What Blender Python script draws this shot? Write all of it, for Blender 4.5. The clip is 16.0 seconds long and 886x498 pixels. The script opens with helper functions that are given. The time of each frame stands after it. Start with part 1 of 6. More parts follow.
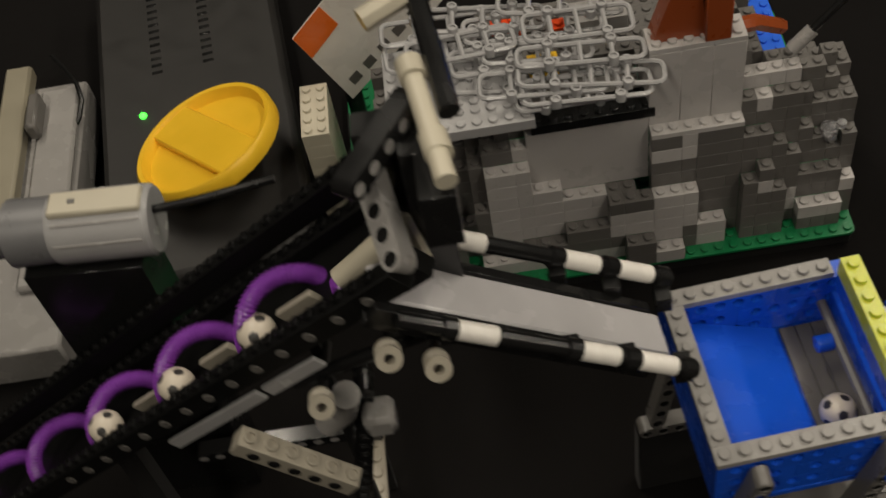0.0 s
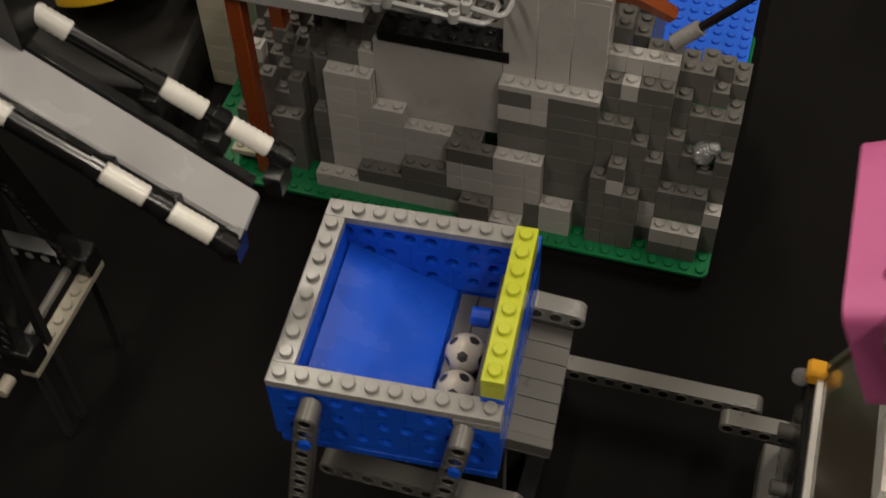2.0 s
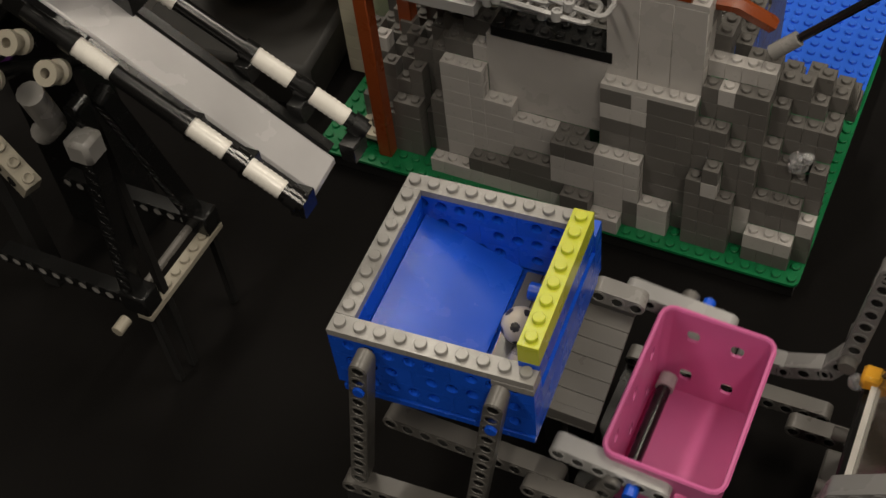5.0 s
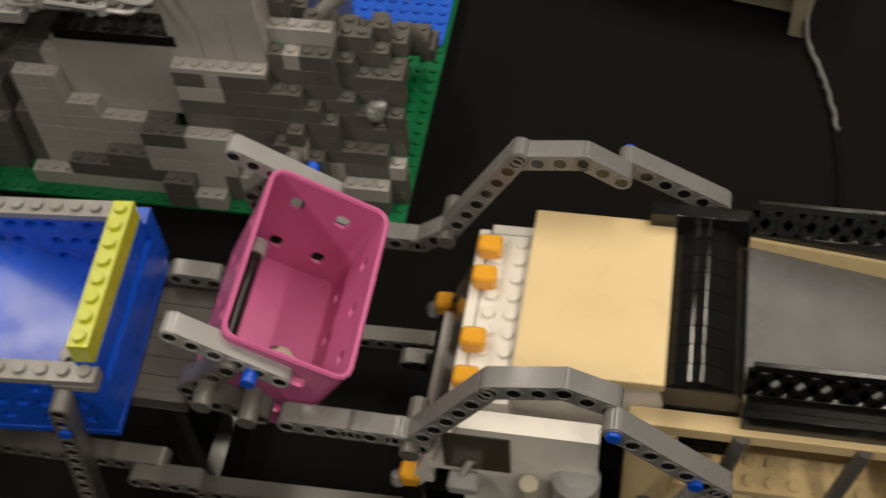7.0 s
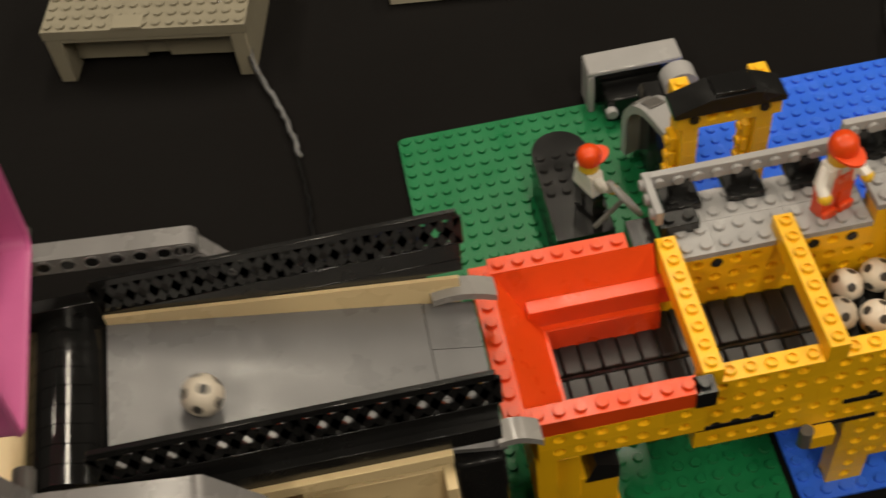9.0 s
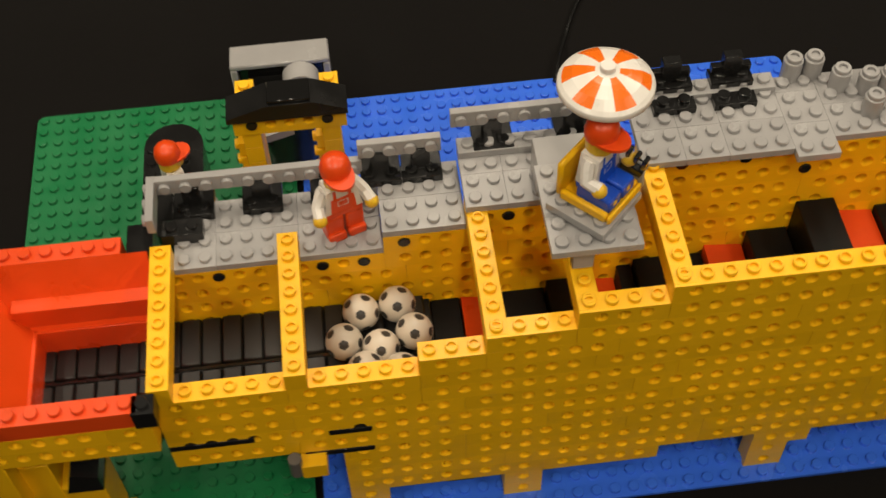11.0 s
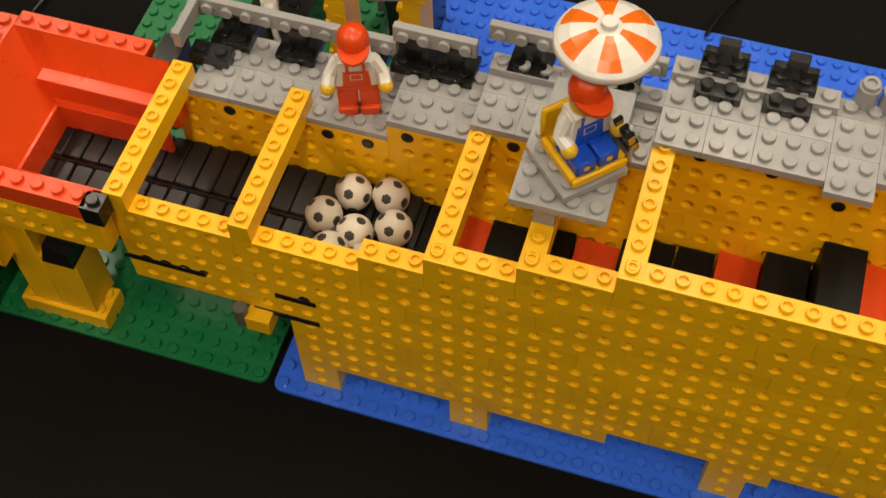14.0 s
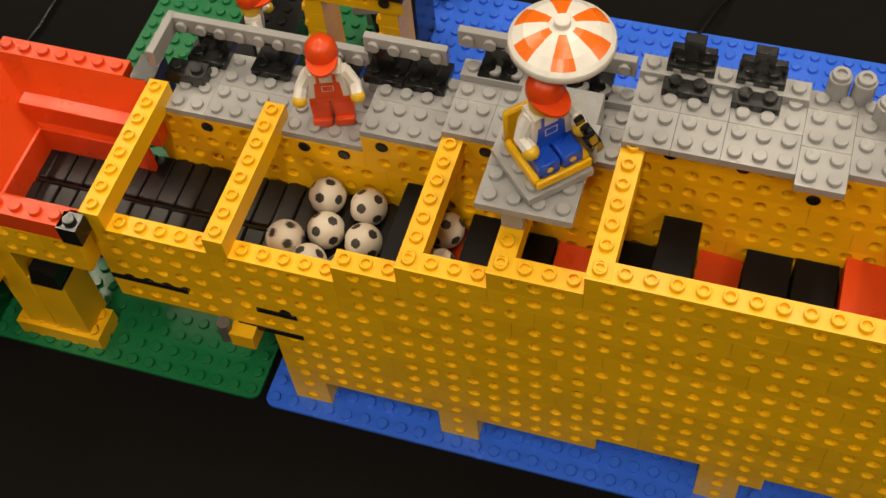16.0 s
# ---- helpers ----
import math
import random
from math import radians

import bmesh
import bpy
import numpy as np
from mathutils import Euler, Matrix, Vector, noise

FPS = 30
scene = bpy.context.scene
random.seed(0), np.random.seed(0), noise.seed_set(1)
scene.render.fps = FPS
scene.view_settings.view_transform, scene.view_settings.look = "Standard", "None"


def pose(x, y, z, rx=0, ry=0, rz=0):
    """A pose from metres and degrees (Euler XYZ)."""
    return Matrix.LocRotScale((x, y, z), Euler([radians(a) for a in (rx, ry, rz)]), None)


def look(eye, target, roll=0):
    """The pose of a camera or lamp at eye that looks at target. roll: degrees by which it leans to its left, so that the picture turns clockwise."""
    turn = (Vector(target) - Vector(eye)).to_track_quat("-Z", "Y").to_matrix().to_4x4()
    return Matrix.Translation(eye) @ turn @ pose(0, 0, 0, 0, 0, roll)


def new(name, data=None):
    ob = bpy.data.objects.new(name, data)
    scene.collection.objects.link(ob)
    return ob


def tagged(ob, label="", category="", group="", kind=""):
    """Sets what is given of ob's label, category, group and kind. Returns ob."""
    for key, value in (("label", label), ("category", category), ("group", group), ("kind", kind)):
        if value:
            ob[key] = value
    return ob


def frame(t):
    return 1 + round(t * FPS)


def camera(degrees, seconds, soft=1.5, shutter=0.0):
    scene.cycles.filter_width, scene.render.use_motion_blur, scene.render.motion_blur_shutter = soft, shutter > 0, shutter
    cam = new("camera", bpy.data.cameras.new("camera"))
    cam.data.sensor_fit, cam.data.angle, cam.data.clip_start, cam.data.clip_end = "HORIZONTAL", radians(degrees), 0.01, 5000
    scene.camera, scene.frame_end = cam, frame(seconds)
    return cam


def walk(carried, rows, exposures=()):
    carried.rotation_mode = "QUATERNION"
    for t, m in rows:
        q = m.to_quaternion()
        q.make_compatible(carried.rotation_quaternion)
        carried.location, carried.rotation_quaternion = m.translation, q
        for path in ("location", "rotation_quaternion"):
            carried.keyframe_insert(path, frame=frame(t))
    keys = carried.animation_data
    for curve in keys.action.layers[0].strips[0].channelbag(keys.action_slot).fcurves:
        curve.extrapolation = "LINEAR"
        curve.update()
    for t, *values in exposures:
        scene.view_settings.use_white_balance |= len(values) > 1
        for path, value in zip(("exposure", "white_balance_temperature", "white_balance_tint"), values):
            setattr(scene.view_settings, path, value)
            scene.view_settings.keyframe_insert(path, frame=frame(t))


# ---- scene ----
cam = camera(39.0, 16.0, shutter=0.4)
PATH = [
    (0, (-0.565, -0.257, 0.593), (-0.654, 0.943, -1.004), -12.3),
    (0.5, (-0.5, -0.286, 0.57), (-0.689, 0.959, -0.984), -10.9),
    (1, (-0.453, -0.286, 0.549), (-0.696, 0.969, -0.989), -7.9),
    (1.5, (-0.417, -0.259, 0.525), (-0.723, 0.983, -1.012), -3.9),
    (2, (-0.375, -0.246, 0.508), (-0.763, 0.939, -1.055), -2.2),
    (2.5, (-0.358, -0.244, 0.5), (-0.802, 0.905, -1.075), -1.6),
    (3, (-0.34, -0.251, 0.495), (-0.909, 0.886, -1.049), -4.9),
    (5.5, (-0.318, -0.26, 0.524), (-0.984, 0.835, -1.012), -7.8),
    (6, (-0.304, -0.256, 0.521), (-0.888, 0.863, -1.029), -7.6),
    (6.5, (-0.276, -0.249, 0.523), (-0.721, 0.901, -1.052), -6.9),
    (7, (-0.247, -0.243, 0.526), (-0.547, 0.93, -1.066), -5.8),
    (7.5, (-0.216, -0.238, 0.52), (-0.396, 0.964, -1.068), -5.6),
    (8, (-0.181, -0.224, 0.511), (-0.264, 0.99, -1.076), -6.3),
    (8.5, (-0.137, -0.219, 0.507), (-0.149, 0.999, -1.079), -8.0),
    (9, (-0.103, -0.227, 0.513), (-0.022, 0.995, -1.069), -8.1),
    (9.5, (-0.063, -0.242, 0.514), (0.098, 0.985, -1.058), -7.7),
    (10, (-0.01, -0.257, 0.513), (0.193, 0.966, -1.056), -6.5),
    (12.5, (0.163, -0.185, 0.464), (-0.001, 0.861, -1.233), 4.4),
    (13, (0.169, -0.192, 0.47), (-0.074, 0.823, -1.236), 1.7),
    (13.5, (0.183, -0.202, 0.474), (-0.118, 0.786, -1.239), -0.5),
    (14, (0.196, -0.203, 0.481), (-0.142, 0.797, -1.217), -1.8),
    (14.5, (0.207, -0.204, 0.484), (-0.166, 0.812, -1.197), -3.1),
    (15, (0.214, -0.202, 0.482), (-0.187, 0.812, -1.194), -4.6),
    (15.5, (0.22, -0.199, 0.478), (-0.209, 0.808, -1.195), -6.4),
    (16, (0.221, -0.198, 0.476), (-0.197, 0.806, -1.203), -7.0),
]
walk(cam, [(t, look(eye, target, roll)) for t, eye, target, roll in PATH],
     exposures=[(0.0, -0.45, 6000, 10), (3.0, -0.45, 6000, 10), (6.5, -0.35, 6000, 10), (9.0, -0.15, 6300, 10), (12.5, -0.1, 6500, 10), (16.0, -0.1, 6500, 10)])

# ---- room light: an indoor hall with rows of ceiling tubes ----
world = bpy.data.worlds.new("hall")
scene.world = world
world.use_nodes = True
world.node_tree.nodes["Background"].inputs[0].default_value = (0.9, 0.8, 0.68, 1)
world.node_tree.nodes["Background"].inputs[1].default_value = 0.02

LAMPS = [(-1.1, 0.75), (0.25, 0.75), (1.6, 0.75), (-1.1, -1.0), (0.25, -1.0), (1.6, -1.0)]
LAMP_POWER = 17.0
for lx, ly in LAMPS:
    lamp = bpy.data.lights.new("tube_light", "AREA")
    lamp.shape, lamp.size, lamp.size_y = "RECTANGLE", 0.14, 1.1
    lamp.energy, lamp.color = LAMP_POWER, (1.0, 0.86, 0.66)
    new("tube_light", lamp).matrix_world = pose(lx, ly, 1.83)

# ---- materials ----
U, P, B, BASE = 0.008, 0.0032, 0.0096, 0.0016


def material(name, colour, rough=0.3, vary=0.06, metal=0.0, bump=0.04, scale=60.0, wear=0.1, clear=0.0, emit=0.0):
    """Plastic and the like: base colour with piece-to-piece change, faint smears and fine scratches."""
    m = bpy.data.materials.new(name)
    m.use_nodes = True
    nt = m.node_tree
    n, link = nt.nodes, nt.links.new
    b = n["Principled BSDF"]
    b.inputs["Metallic"].default_value = metal
    b.inputs["Transmission Weight"].default_value = clear
    b.inputs["Coat Weight"].default_value = 0.0
    tc = n.new("ShaderNodeTexCoord")
    info = n.new("ShaderNodeObjectInfo")
    big, fine = n.new("ShaderNodeTexNoise"), n.new("ShaderNodeTexNoise")
    big.inputs["Scale"].default_value, big.inputs["Detail"].default_value = scale, 4
    fine.inputs["Scale"].default_value, fine.inputs["Detail"].default_value = scale * 14, 3
    link(tc.outputs["Object"], big.inputs["Vector"])
    link(tc.outputs["Object"], fine.inputs["Vector"])
    hsv = n.new("ShaderNodeHueSaturation")
    hsv.inputs["Color"].default_value = (*colour, 1)
    mul, add = n.new("ShaderNodeMath"), n.new("ShaderNodeMath")
    mul.operation = "MULTIPLY_ADD"
    mul.inputs[1].default_value, mul.inputs[2].default_value = vary * 2, 1 - vary
    link(info.outputs["Random"], mul.inputs[0])
    add.operation = "MULTIPLY_ADD"
    add.inputs[1].default_value = wear * 2
    sub = n.new("ShaderNodeMath")
    sub.operation = "SUBTRACT"
    link(mul.outputs[0], sub.inputs[0])
    sub.inputs[1].default_value = wear
    link(big.outputs["Fac"], add.inputs[0])
    link(sub.outputs[0], add.inputs[2])
    link(add.outputs[0], hsv.inputs["Value"])
    link(hsv.outputs["Color"], b.inputs["Base Color"])
    ramp = n.new("ShaderNodeMapRange")
    ramp.inputs["From Min"].default_value, ramp.inputs["From Max"].default_value = 0.3, 0.7
    ramp.inputs["To Min"].default_value, ramp.inputs["To Max"].default_value = max(0.04, rough - 0.07), rough + 0.1
    link(big.outputs["Fac"], ramp.inputs["Value"])
    link(ramp.outputs["Result"], b.inputs["Roughness"])
    bp = n.new("ShaderNodeBump")
    bp.inputs["Strength"].default_value, bp.inputs["Distance"].default_value = bump, 0.0004
    link(fine.outputs["Fac"], bp.inputs["Height"])
    link(bp.outputs["Normal"], b.inputs["Normal"])
    if emit:
        b.inputs["Emission Color"].default_value = (*colour, 1)
        b.inputs["Emission Strength"].default_value = emit
    return m


YELLOW = material("yellow_plastic", (0.92, 0.51, 0.004), 0.38)
RED = material("red_plastic", (0.75, 0.068, 0.007), 0.32)
ORANGE = material("orange_plastic", (0.85, 0.165, 0.010), 0.25)
BLACK = material("black_plastic", (0.010, 0.010, 0.010), 0.2, wear=0.02)
GLOSS = material("polished_black_plastic", (0.010, 0.010, 0.010), 0.06, wear=0.02, bump=0.01)
MATTE_BLACK = material("worn_black_rubber", (0.018, 0.017, 0.016), 0.5, wear=0.2, bump=0.15)
BELT = material("black_belt_rubber", (0.006, 0.0058, 0.0055), 0.4, wear=0.1)
LIFT_BLACK = material("dull_black_plastic", (0.004, 0.004, 0.004), 0.5, wear=0.05)
LIFT_BLACK.node_tree.nodes["Principled BSDF"].inputs["Specular IOR Level"].default_value = 0.18
LGREY = material("light_grey_plastic", (0.365, 0.36, 0.36), 0.2)
SLATE = material("slate_grey_plastic", (0.150, 0.150, 0.155), 0.3)
PALE = material("pale_stone_plastic", (0.45, 0.43, 0.415), 0.3, vary=0.04)
CHUTE = material("chute_white_plastic", (0.42, 0.41, 0.42), 0.22)
ARMGREY = material("arm_grey_plastic", (0.20, 0.195, 0.195), 0.26)
# Yellowed white again, its colour darkened for weaker light around the lift.
DIM_IVORY = material("dim_lit_ivory_plastic", (0.34, 0.31, 0.25), 0.4)
# Grey-beige; the dim light at the table's far parts is in the colour.
DIM_BEIGE = material("dim_lit_grey_beige_plastic", (0.27, 0.245, 0.18), 0.45)
MGREY = material("stone_grey_plastic", (0.27, 0.26, 0.25), 0.24)
DGREY = material("dark_grey_plastic", (0.125, 0.118, 0.110), 0.32)
WHITE = material("white_plastic", (0.78, 0.75, 0.70), 0.28)
OLDWHITE = material("yellowed_white_plastic", (0.50, 0.46, 0.36), 0.35)
TAN = material("tan_plastic", (0.80, 0.625, 0.345), 0.3, wear=0.03)
BLUE = material("blue_plastic", (0.012, 0.086, 0.62), 0.25)
BLUE_PLATE = material("medium_blue_plastic", (0.040, 0.150, 0.78), 0.22)
GREEN = material("green_plastic", (0.010, 0.18, 0.058), 0.34)
LIME = material("lime_plastic", (0.56, 0.60, 0.035), 0.25)
PINK = material("pink_translucent_plastic", (0.61, 0.135, 0.34), 0.36, vary=0.02, bump=0.08)
PURPLE = material("purple_plastic", (0.20, 0.045, 0.34), 0.25)
BROWN = material("reddish_brown_plastic", (0.26, 0.055, 0.012), 0.3)
BRIGHT_YELLOW = material("bright_yellow_plastic", (0.85, 0.52, 0.02), 0.35)
METAL = material("worn_steel", (0.55, 0.55, 0.55), 0.22, metal=1.0)
CLEAR = material("clear_plastic", (0.9, 0.9, 0.92), 0.08, vary=0.0, clear=0.85)
SMOKE = material("smoked_window_plastic", (0.09, 0.075, 0.055), 0.12, vary=0.0, clear=0.3)
AMBER = material("amber_translucent_plastic", (1.0, 0.50, 0.04), 0.12, clear=0.2)
GLOW = material("green_indicator", (0.1, 1.0, 0.05), 0.3, emit=4.0)
FIG_YELLOW = material("toy_skin_yellow", (0.80, 0.50, 0.03), 0.28)
WALLPAINT = material("hall_paint", (0.10, 0.09, 0.08), 0.8, scale=2.0)
CEILPAINT = material("hall_ceiling_paint", (0.12, 0.11, 0.10), 0.8, scale=2.0)
FLOORING = material("hall_carpet", (0.06, 0.055, 0.05), 0.9, scale=6.0, bump=0.4)


def cloth():
    """Black felt tablecloth: fine nap, lint and faint creases."""
    m = material("black_tablecloth", (0.0042, 0.0036, 0.0034), 0.9, vary=0.0, wear=0.25, bump=0.5, scale=9.0)
    n, link = m.node_tree.nodes, m.node_tree.links.new
    b = n["Principled BSDF"]
    b.inputs["Specular IOR Level"].default_value = 0.12
    b.inputs["Sheen Weight"].default_value = 0.05
    return m


CLOTH = cloth()


# ---- shapes ----
class Shape:
    """Gathers vertices and faces of one part."""

    def __init__(self):
        self.v, self.f, self.k = [], [], []

    def put(self, vs, fs, k=0, m=None):
        o = len(self.v)
        self.v += [tuple(m @ Vector(v)) for v in vs] if m else [tuple(v) for v in vs]
        self.f += [tuple(o + i for i in f) for f in fs]
        self.k += [k] * len(fs)
        return self

    def box(self, x0, x1, y0, y1, z0, z1, bev=0.00025, k=0, m=None):
        lo, hi = (x0, y0, z0), (x1, y1, z1)
        bev = min(bev, *(0.45 * (hi[i] - lo[i]) for i in range(3)))
        vs, ix = [], {}
        for c in range(8):
            s = [(c >> i) & 1 for i in range(3)]
            for a in range(3):
                p = [(hi[i] - (bev if i != a else 0)) if s[i] else (lo[i] + (bev if i != a else 0)) for i in range(3)]
                ix[c, a] = len(vs)
                vs.append(p)
        fs = []

        def quad(cs):
            mid = Vector([(x0 + x1) / 2, (y0 + y1) / 2, (z0 + z1) / 2])
            pts = [Vector(vs[i]) for i in cs]
            nrm = (pts[1] - pts[0]).cross(pts[2] - pts[0])
            ctr = sum(pts, Vector()) / len(pts)
            fs.append(tuple(cs) if nrm.dot(ctr - mid) > 0 else tuple(reversed(cs)))

        for a in range(3):
            b, c = 1 << ((a + 1) % 3), 1 << ((a + 2) % 3)
            for s in (0, 1 << a):
                quad([ix[s, a], ix[s | b, a], ix[s | b | c, a], ix[s | c, a]])
            for s in (0, b, c, b | c):
                quad([ix[s, (a + 1) % 3], ix[s | 1 << a, (a + 1) % 3], ix[s | 1 << a, (a + 2) % 3], ix[s, (a + 2) % 3]])
        for c in range(8):
            quad([ix[c, 0], ix[c, 1], ix[c, 2]])
        return self.put(vs, fs, k, m)

    def cyl(self, x, y, z, r, h, n=12, k=0, hole=0.0, m=None, r2=None, deep=0.0012, bev=0.00025):
        """Upright cylinder (or cone), rounded at its top rim, with a recess in its top if hole is given."""
        r2 = r if r2 is None else r2
        rings = [(r, 0), (r2, h - bev), (r2 - bev, h)]
        if hole:
            rings += [(hole, h), (hole, h - deep)]
        vs, fs = [], []
        for q, t in rings:
            vs += [(x + q * math.cos(2 * math.pi * i / n), y + q * math.sin(2 * math.pi * i / n), z + t) for i in range(n)]
        for j in range(len(rings) - 1):
            fs += [(j * n + i, j * n + (i + 1) % n, (j + 1) * n + (i + 1) % n, (j + 1) * n + i) for i in range(n)]
        fs.append(tuple((len(rings) - 1) * n + i for i in range(n)))
        fs.append(tuple(reversed(range(n))))
        return self.put(vs, fs, k, m)

    def turn(self, profile, n=20, k=0, m=None):
        """A surface of revolution about z from (r, z) pairs."""
        vs, fs = [], []
        for r, z in profile:
            vs += [(r * math.cos(2 * math.pi * i / n), r * math.sin(2 * math.pi * i / n), z) for i in range(n)]
        for j in range(len(profile) - 1):
            fs += [(j * n + i, j * n + (i + 1) % n, (j + 1) * n + (i + 1) % n, (j + 1) * n + i) for i in range(n)]
        return self.put(vs, fs, k, m)

    def ball(self, x, y, z, r, n=16, k=0, m=None):
        vs, fs, h = [(x, y, z - r)], [], n // 2
        for j in range(1, h):
            a = math.pi * j / h
            vs += [(x + r * math.sin(a) * math.cos(2 * math.pi * i / n), y + r * math.sin(a) * math.sin(2 * math.pi * i / n), z - r * math.cos(a)) for i in range(n)]
        vs.append((x, y, z + r))
        for i in range(n):
            fs.append((0, 1 + (i + 1) % n, 1 + i))
            fs.append((len(vs) - 1, 1 + (h - 2) * n + i, 1 + (h - 2) * n + (i + 1) % n))
        for j in range(h - 2):
            fs += [(1 + j * n + i, 1 + j * n + (i + 1) % n, 1 + (j + 1) * n + (i + 1) % n, 1 + (j + 1) * n + i) for i in range(n)]
        return self.put(vs, fs, k, m)

    def tube(self, pts, r, n=8, k=0, ridge=0.0):
        """A round rod along points; ridge makes it corrugated."""
        pts = [Vector(p) for p in pts]
        vs, fs, up = [], [], None
        for i, p in enumerate(pts):
            d = (pts[min(i + 1, len(pts) - 1)] - pts[max(i - 1, 0)]).normalized()
            if up is None:
                up = d.orthogonal().normalized()
            up = (up - d * up.dot(d)).normalized()
            side = d.cross(up)
            q = r + (ridge if i % 2 else 0)
            vs += [p + q * (math.cos(2 * math.pi * j / n) * up + math.sin(2 * math.pi * j / n) * side) for j in range(n)]
        for i in range(len(pts) - 1):
            fs += [(i * n + j, i * n + (j + 1) % n, (i + 1) * n + (j + 1) % n, (i + 1) * n + j) for j in range(n)]
        fs += [tuple(reversed(range(n))), tuple((len(pts) - 1) * n + j for j in range(n))]
        return self.put(vs, fs, k)

    def prism(self, outline, y0, y1, k=0, m=None):
        """An outline in x, z (anticlockwise seen from -y), drawn out along y."""
        n = len(outline)
        vs = [(x, y0, z) for x, z in outline] + [(x, y1, z) for x, z in outline]
        fs = [tuple(range(n)), tuple(reversed(range(n, 2 * n)))]
        fs += [(i, n + i, n + (i + 1) % n, (i + 1) % n) for i in range(n)]
        return self.put(vs, fs, k, m)

    def mesh(self, name, *mats):
        me = bpy.data.meshes.new(name)
        me.from_pydata(self.v, [], self.f)
        for m in mats:
            me.materials.append(m)
        me.polygons.foreach_set("material_index", self.k)
        me.polygons.foreach_set("use_smooth", [True] * len(me.polygons))
        me.set_sharp_from_angle(angle=radians(38))
        me.update()
        return me


def thing(name, label, category, at=None, group="", kind=""):
    ob = new(name)
    ob.empty_display_size = 0.01
    if at is not None:
        ob.matrix_basis = at
    return tagged(ob, label, category, group, kind)


def part(name, shape, mats, parent, label="", at=None):
    """One mesh object under a thing or part; mats is a material or several."""
    me = shape if isinstance(shape, bpy.types.Mesh) else shape.mesh(name, *(mats if isinstance(mats, (tuple, list)) else (mats,)))
    ob = new(name, me)
    ob.parent = parent
    if at is not None:
        ob.matrix_basis = at
    return tagged(ob, label)


def solid(name, shape, mats, label, category, at=None, group="", kind=""):
    me = shape.mesh(name, *(mats if isinstance(mats, (tuple, list)) else (mats,)))
    ob = new(name, me)
    if at is not None:
        ob.matrix_basis = at
    return tagged(ob, label, category, group, kind)


STUD_R, STUD_H = 0.0024, 0.0017
MADE = {}


def brick(nx, ny, h, mat, studs=True, hollow=False):
    """Mesh of a toy brick, nx by ny studs and h metres high, shared between alike bricks."""
    key = (nx, ny, round(h, 5), mat.name, studs, hollow)
    if key not in MADE:
        s = Shape().box(0.00003, nx * U - 0.00003, 0.00003, ny * U - 0.00003, 0, h - 0.00003, 0.00014)
        if studs:
            for i in range(math.ceil(nx)):
                for j in range(math.ceil(ny)):
                    s.cyl((i + 0.5) * U, (j + 0.5) * U, h - 0.0001, STUD_R, STUD_H + 0.0001, hole=0.0015 if hollow else 0)
        MADE[key] = s.mesh("brick", mat)
    return MADE[key]


